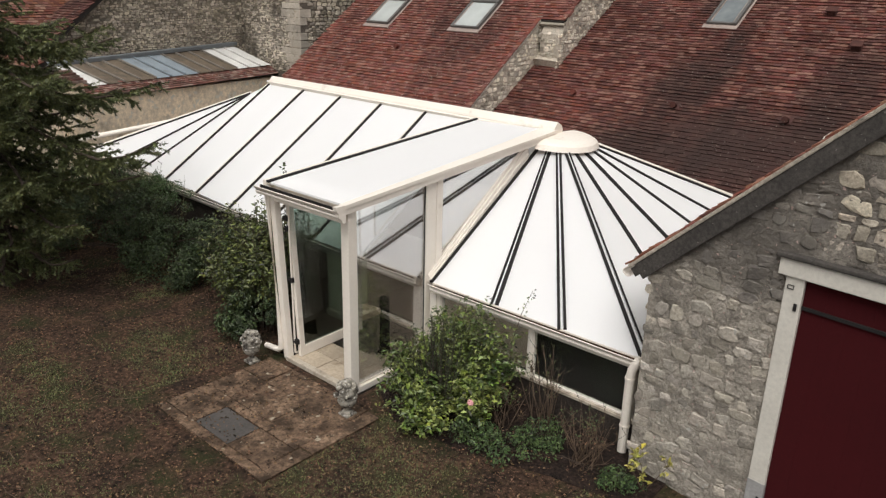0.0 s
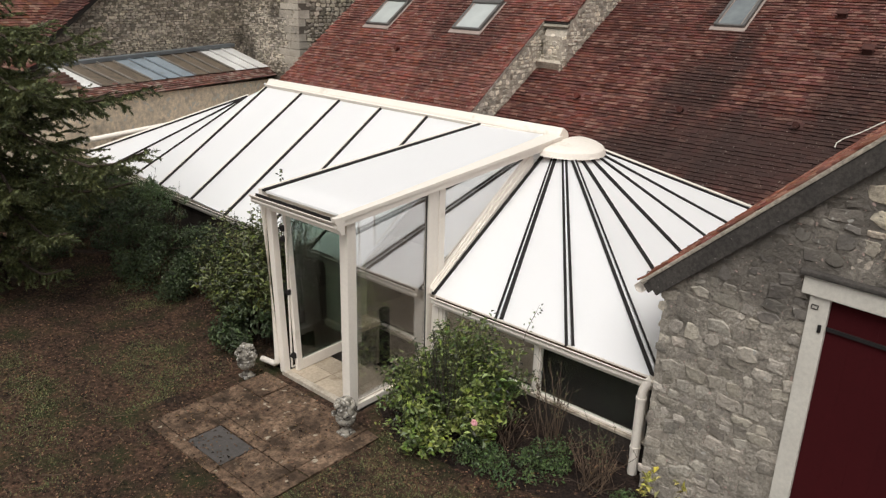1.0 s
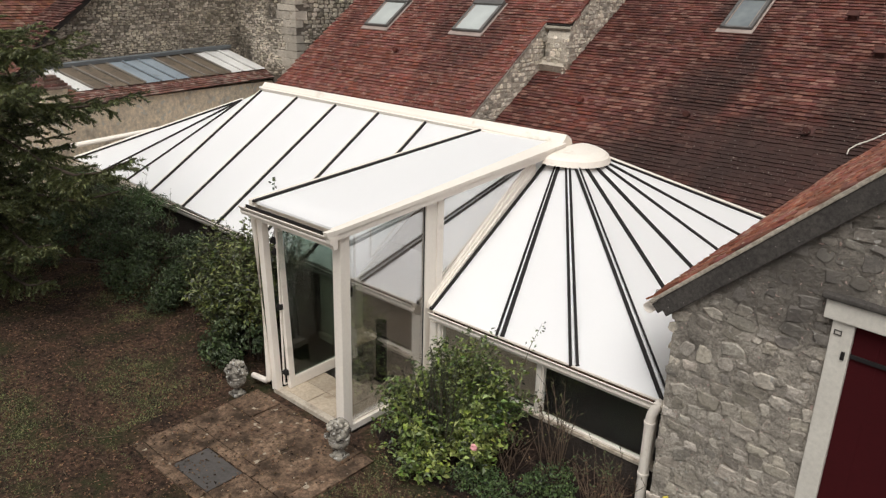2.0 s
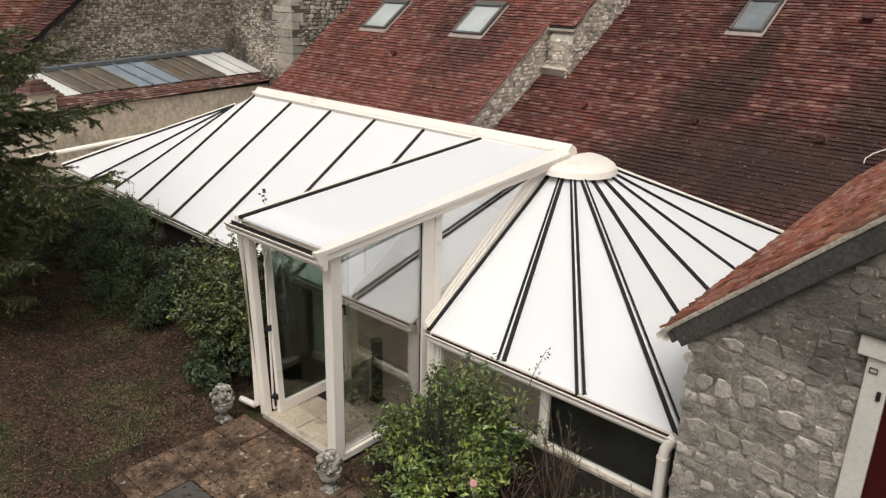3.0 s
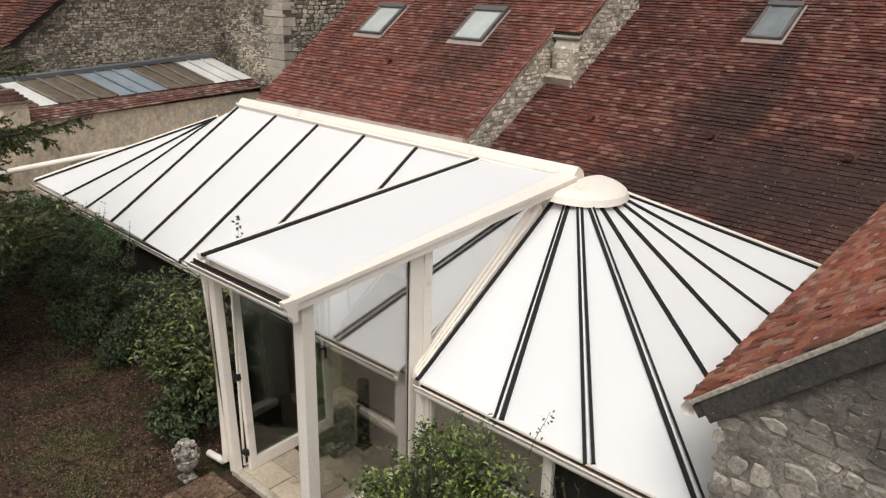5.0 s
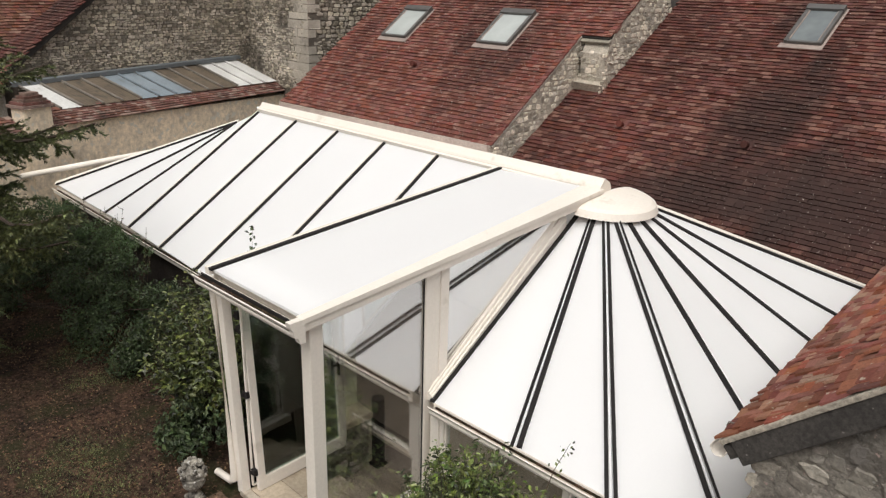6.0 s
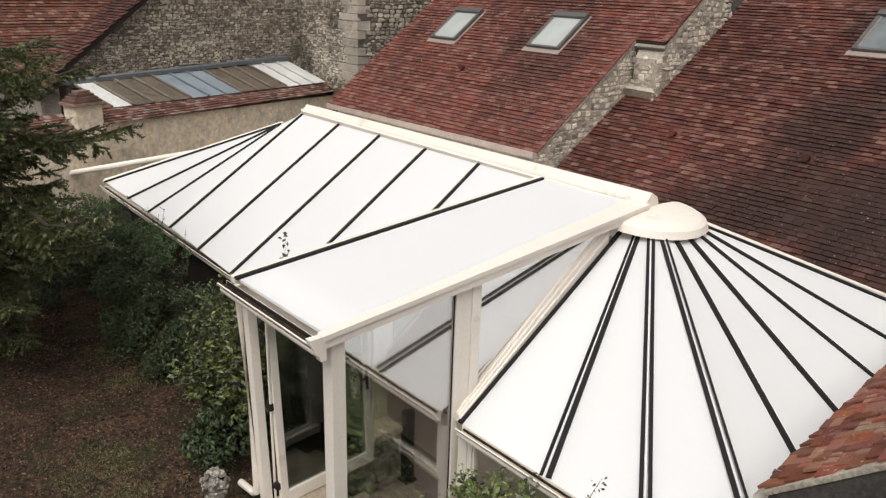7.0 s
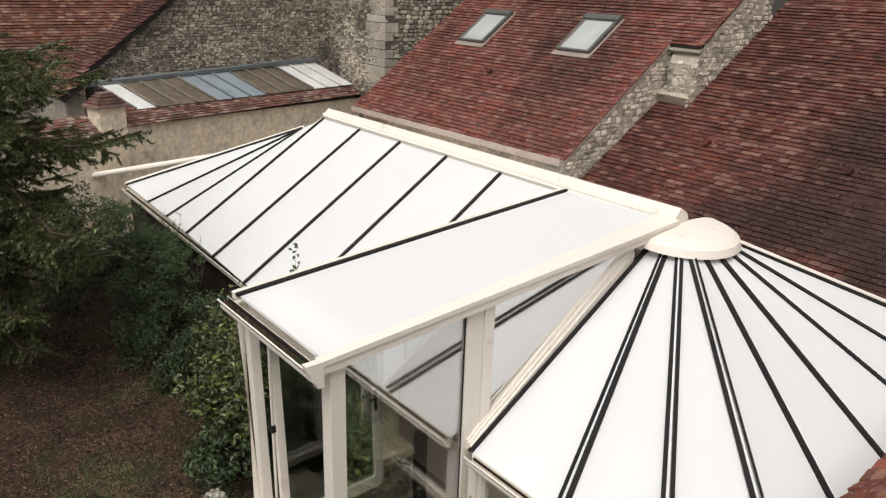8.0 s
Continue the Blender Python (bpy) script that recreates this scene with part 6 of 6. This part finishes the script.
def spruce(at, height, seed):
    """A broad conifer: trunk, drooping limbs with side twigs, all brushed with needles."""
    rnd = random.Random(seed)
    rg = np.random.default_rng(seed)
    t = thing("spruce_tree", "broad dark green spruce with drooping needled branches", "tree", at)
    x, y, _ = at
    bm = B()
    tube(bm, [(x, y, 0), (x + 0.05, y, height * 0.5), (x, y + 0.05, height)], [0.17, 0.10, 0.02], 10)
    part("trunk", bm, M_BARK, t)
    limbs, N0, N1, NS = B(), [], [], []
    az = 0.0
    z = 0.35
    while z < height * 0.95:
        az += 2.4
        f = z / height
        L = 4.5 * min(1.0, (0.96 - f) * 5.8) * rnd.uniform(0.62, 1.0) * (0.46 + 0.56 * max(0.0, math.cos(az - 0.16)) ** 5)
        if z < 2.4:
            L *= 0.30 + 0.26 * z
        d = Vector((math.cos(az), math.sin(az), 0))
        sd = Vector((-d.y, d.x, 0))
        sag = rnd.uniform(0.10, 0.22) * L
        pts = [Vector((x, y, z)) + d * (L * k / 6) + Vector((0, 0, -sag * math.sin(k / 6 * 2.6) + 0.05 * L * (k / 6) ** 2)) + sd * (0.06 * L * math.sin(k * 0.8 + az)) for k in range(7)]
        tube(limbs, pts, [0.035 * (1 - k / 7.5) + 0.006 for k in range(7)], 5)
        nt = int(L / 0.055)
        for k in range(2, nt):
            q = k / nt
            i = min(5, int(q * 6))
            p = pts[i].lerp(pts[i + 1], q * 6 - i)
            s = 1 if k % 2 else -1
            tl = (0.16 + 0.62 * (1 - q) * min(1, L / 3)) * rnd.uniform(0.6, 1.15) + 0.06
            td = (sd * s * rnd.uniform(0.6, 1.0) + d * rnd.uniform(0.5, 0.9) + Vector((0, 0, rnd.uniform(-0.7, 0.25)))).normalized()
            N0.append(p)
            N1.append(p + td * tl)
            NS.append(tl)
            if tl > 0.3:
                for _ in range(int(tl / 0.07)):
                    w = p + td * tl * rnd.uniform(0.25, 0.95)
                    e = (td + sd * s * rnd.uniform(-0.9, 0.5) + Vector((rnd.uniform(-0.4, 0.4), rnd.uniform(-0.4, 0.4), rnd.uniform(-0.5, 0.15)))).normalized()
                    l2 = rnd.uniform(0.09, 0.2)
                    N0.append(w)
                    N1.append(w + e * l2)
                    NS.append(l2)
        N0.append(pts[5])
        N1.append(pts[6] + d * 0.12)
        NS.append(L / 5)
        z += 0.055 + 0.03 * rnd.random()
    part("limb_whorl", limbs, M_BARK, t)
    a, b, ln = np.array([tuple(k) for k in N0]), np.array([tuple(k) for k in N1]), np.array(NS)
    cnt = np.maximum(10, (ln / 0.006)).astype(int)
    idx = np.repeat(np.arange(len(a)), cnt)
    u = rg.random((len(idx), 1))
    ax = (b - a)[idx]
    ax /= np.linalg.norm(ax, axis=1, keepdims=True)
    p = a[idx] + (b - a)[idx] * u
    rad = np.cross(ax, rg.normal(0, 1, (len(idx), 3)))
    rad /= np.linalg.norm(rad, axis=1, keepdims=True)
    tip = p + (rad * 0.9 + ax * 0.75) * rg.uniform(0.028, 0.056, (len(idx), 1))
    side = np.cross(ax, rad) * 0.012
    verts = (np.stack((p + side, p - side, tip), 1).reshape(-1, 3) - np.array(at)).tolist()
    faces = np.arange(len(idx) * 3).reshape(-1, 3).tolist()
    ob = new("needles", raw_mesh("needles", verts, faces, M_NEEDLE))
    ob.parent = t
    return t


spruce((-7.3, -3.15, 0.0), 5.6, 81)


def on_ground(px, py):
    return 0.0 if (-2.2 < px < 4.2 and py > -3.6) or py > -0.3 else ground_height(px, py)


def blades(name, label, P, h0, h1, spread, width, mat, rg):
    n = len(P)
    base = np.column_stack((P, [on_ground(*p) - 0.008 for p in P]))
    a = rg.uniform(0, math.tau, n)
    lean = np.column_stack((np.cos(a), np.sin(a), np.zeros(n)))
    h = rg.uniform(h0, h1, (n, 1))
    tip = base + lean * h * rg.uniform(*spread, (n, 1)) + np.array((0, 0, 1.0)) * h
    side = np.column_stack((-np.sin(a), np.cos(a), np.zeros(n))) * width
    verts = np.stack((base + side, base - side, tip), 1).reshape(-1, 3)
    tagged(new(name, raw_mesh(name, verts.tolist(), np.arange(n * 3).reshape(-1, 3).tolist(), mat)), label, "grass", kind="stuff")


def lawn():
    """Green tufts in drifts, flattened straw between them, and dry litter over the bare earth."""
    rg = np.random.default_rng(91)
    off_paving = lambda P: P[~((P[:, 0] > -2.05) & (P[:, 0] < 0.5) & (P[:, 1] > -3.55)) & (P[:, 1] < -0.3)]
    P = []
    for _ in range(9000):
        cx, cy = rg.uniform(-10, 6.0), rg.uniform(-7.5, -0.5)
        m = noise.noise(Vector((cx * 0.55, cy * 0.55, 3))) + 0.6 * noise.noise(Vector((cx * 1.9, cy * 1.9, 8)))
        if m < 0.06 + 0.22 * rg.random():
            continue
        k = int(rg.integers(25, 80))
        r = rg.uniform(0.04, 0.24)
        P.append(np.stack((cx + rg.normal(0, r, k), cy + rg.normal(0, r, k)), 1))
    blades("grass", "thin patchy green grass over brown earth", off_paving(np.concatenate(P)), 0.008, 0.030, (0.4, 1.8), 0.007, M_GRASS, rg)
    P = np.column_stack((rg.uniform(-10, 6, 60000), rg.uniform(-7.5, -0.5, 60000)))
    keep = [noise.noise(Vector((px * 1.1, py * 1.1, 21))) + 0.5 * noise.noise(Vector((px * 4, py * 4, 2))) > -0.15 for px, py in P]
    blades("dry_grass", "flattened dry straw-coloured grass on bare earth", off_paving(P[np.array(keep)]), 0.008, 0.02, (1.5, 4.0), 0.006, M_STRAW, rg)
    m = 17000
    q = np.column_stack((rg.uniform(-9, 6, m), rg.uniform(-7, -0.6, m), np.zeros(m)))
    q[:, 2] = [0.045 if (-1.65 < px < 0.5 and -3.55 < py < -1.65) else 0.012 + on_ground(px, py) for px, py, _ in q]
    keep = ~((q[:, 0] > -1.7) & (q[:, 0] < 0.1) & (q[:, 1] > -1.62))
    q = q[keep]
    d = np.tile((0, 0, 2.0), (len(q), 1))
    tagged(new("leaf_litter", leaf_cloud("leaf_litter", q, d, 0.036, M_LITTER, 92, 0.6, 0.4, 1.0)), "scattered dry brown leaves and twigs", "leaf litter", kind="stuff")
    # fallen twigs
    rnd = random.Random(17)
    bm = B()
    for _ in range(70):
        x, y, a, l = rnd.uniform(-6, 2), rnd.uniform(-6, -3.7), rnd.uniform(0, 6.3), rnd.uniform(0.1, 0.45)
        dx, dy = math.cos(a) * l, math.sin(a) * l
        tube(bm, [(x, y, on_ground(x, y) + 0.012), (x + dx * 0.5 + dy * 0.1, y + dy * 0.5 - dx * 0.1, on_ground(x + dx / 2, y + dy / 2) + 0.03), (x + dx, y + dy, on_ground(x + dx, y + dy) + 0.012)], [0.006, 0.005, 0.002], 4)
    solo("fallen_twigs", bm, M_TWIG, "thin fallen twigs lying on the lawn", "twigs", kind="stuff")


lawn()
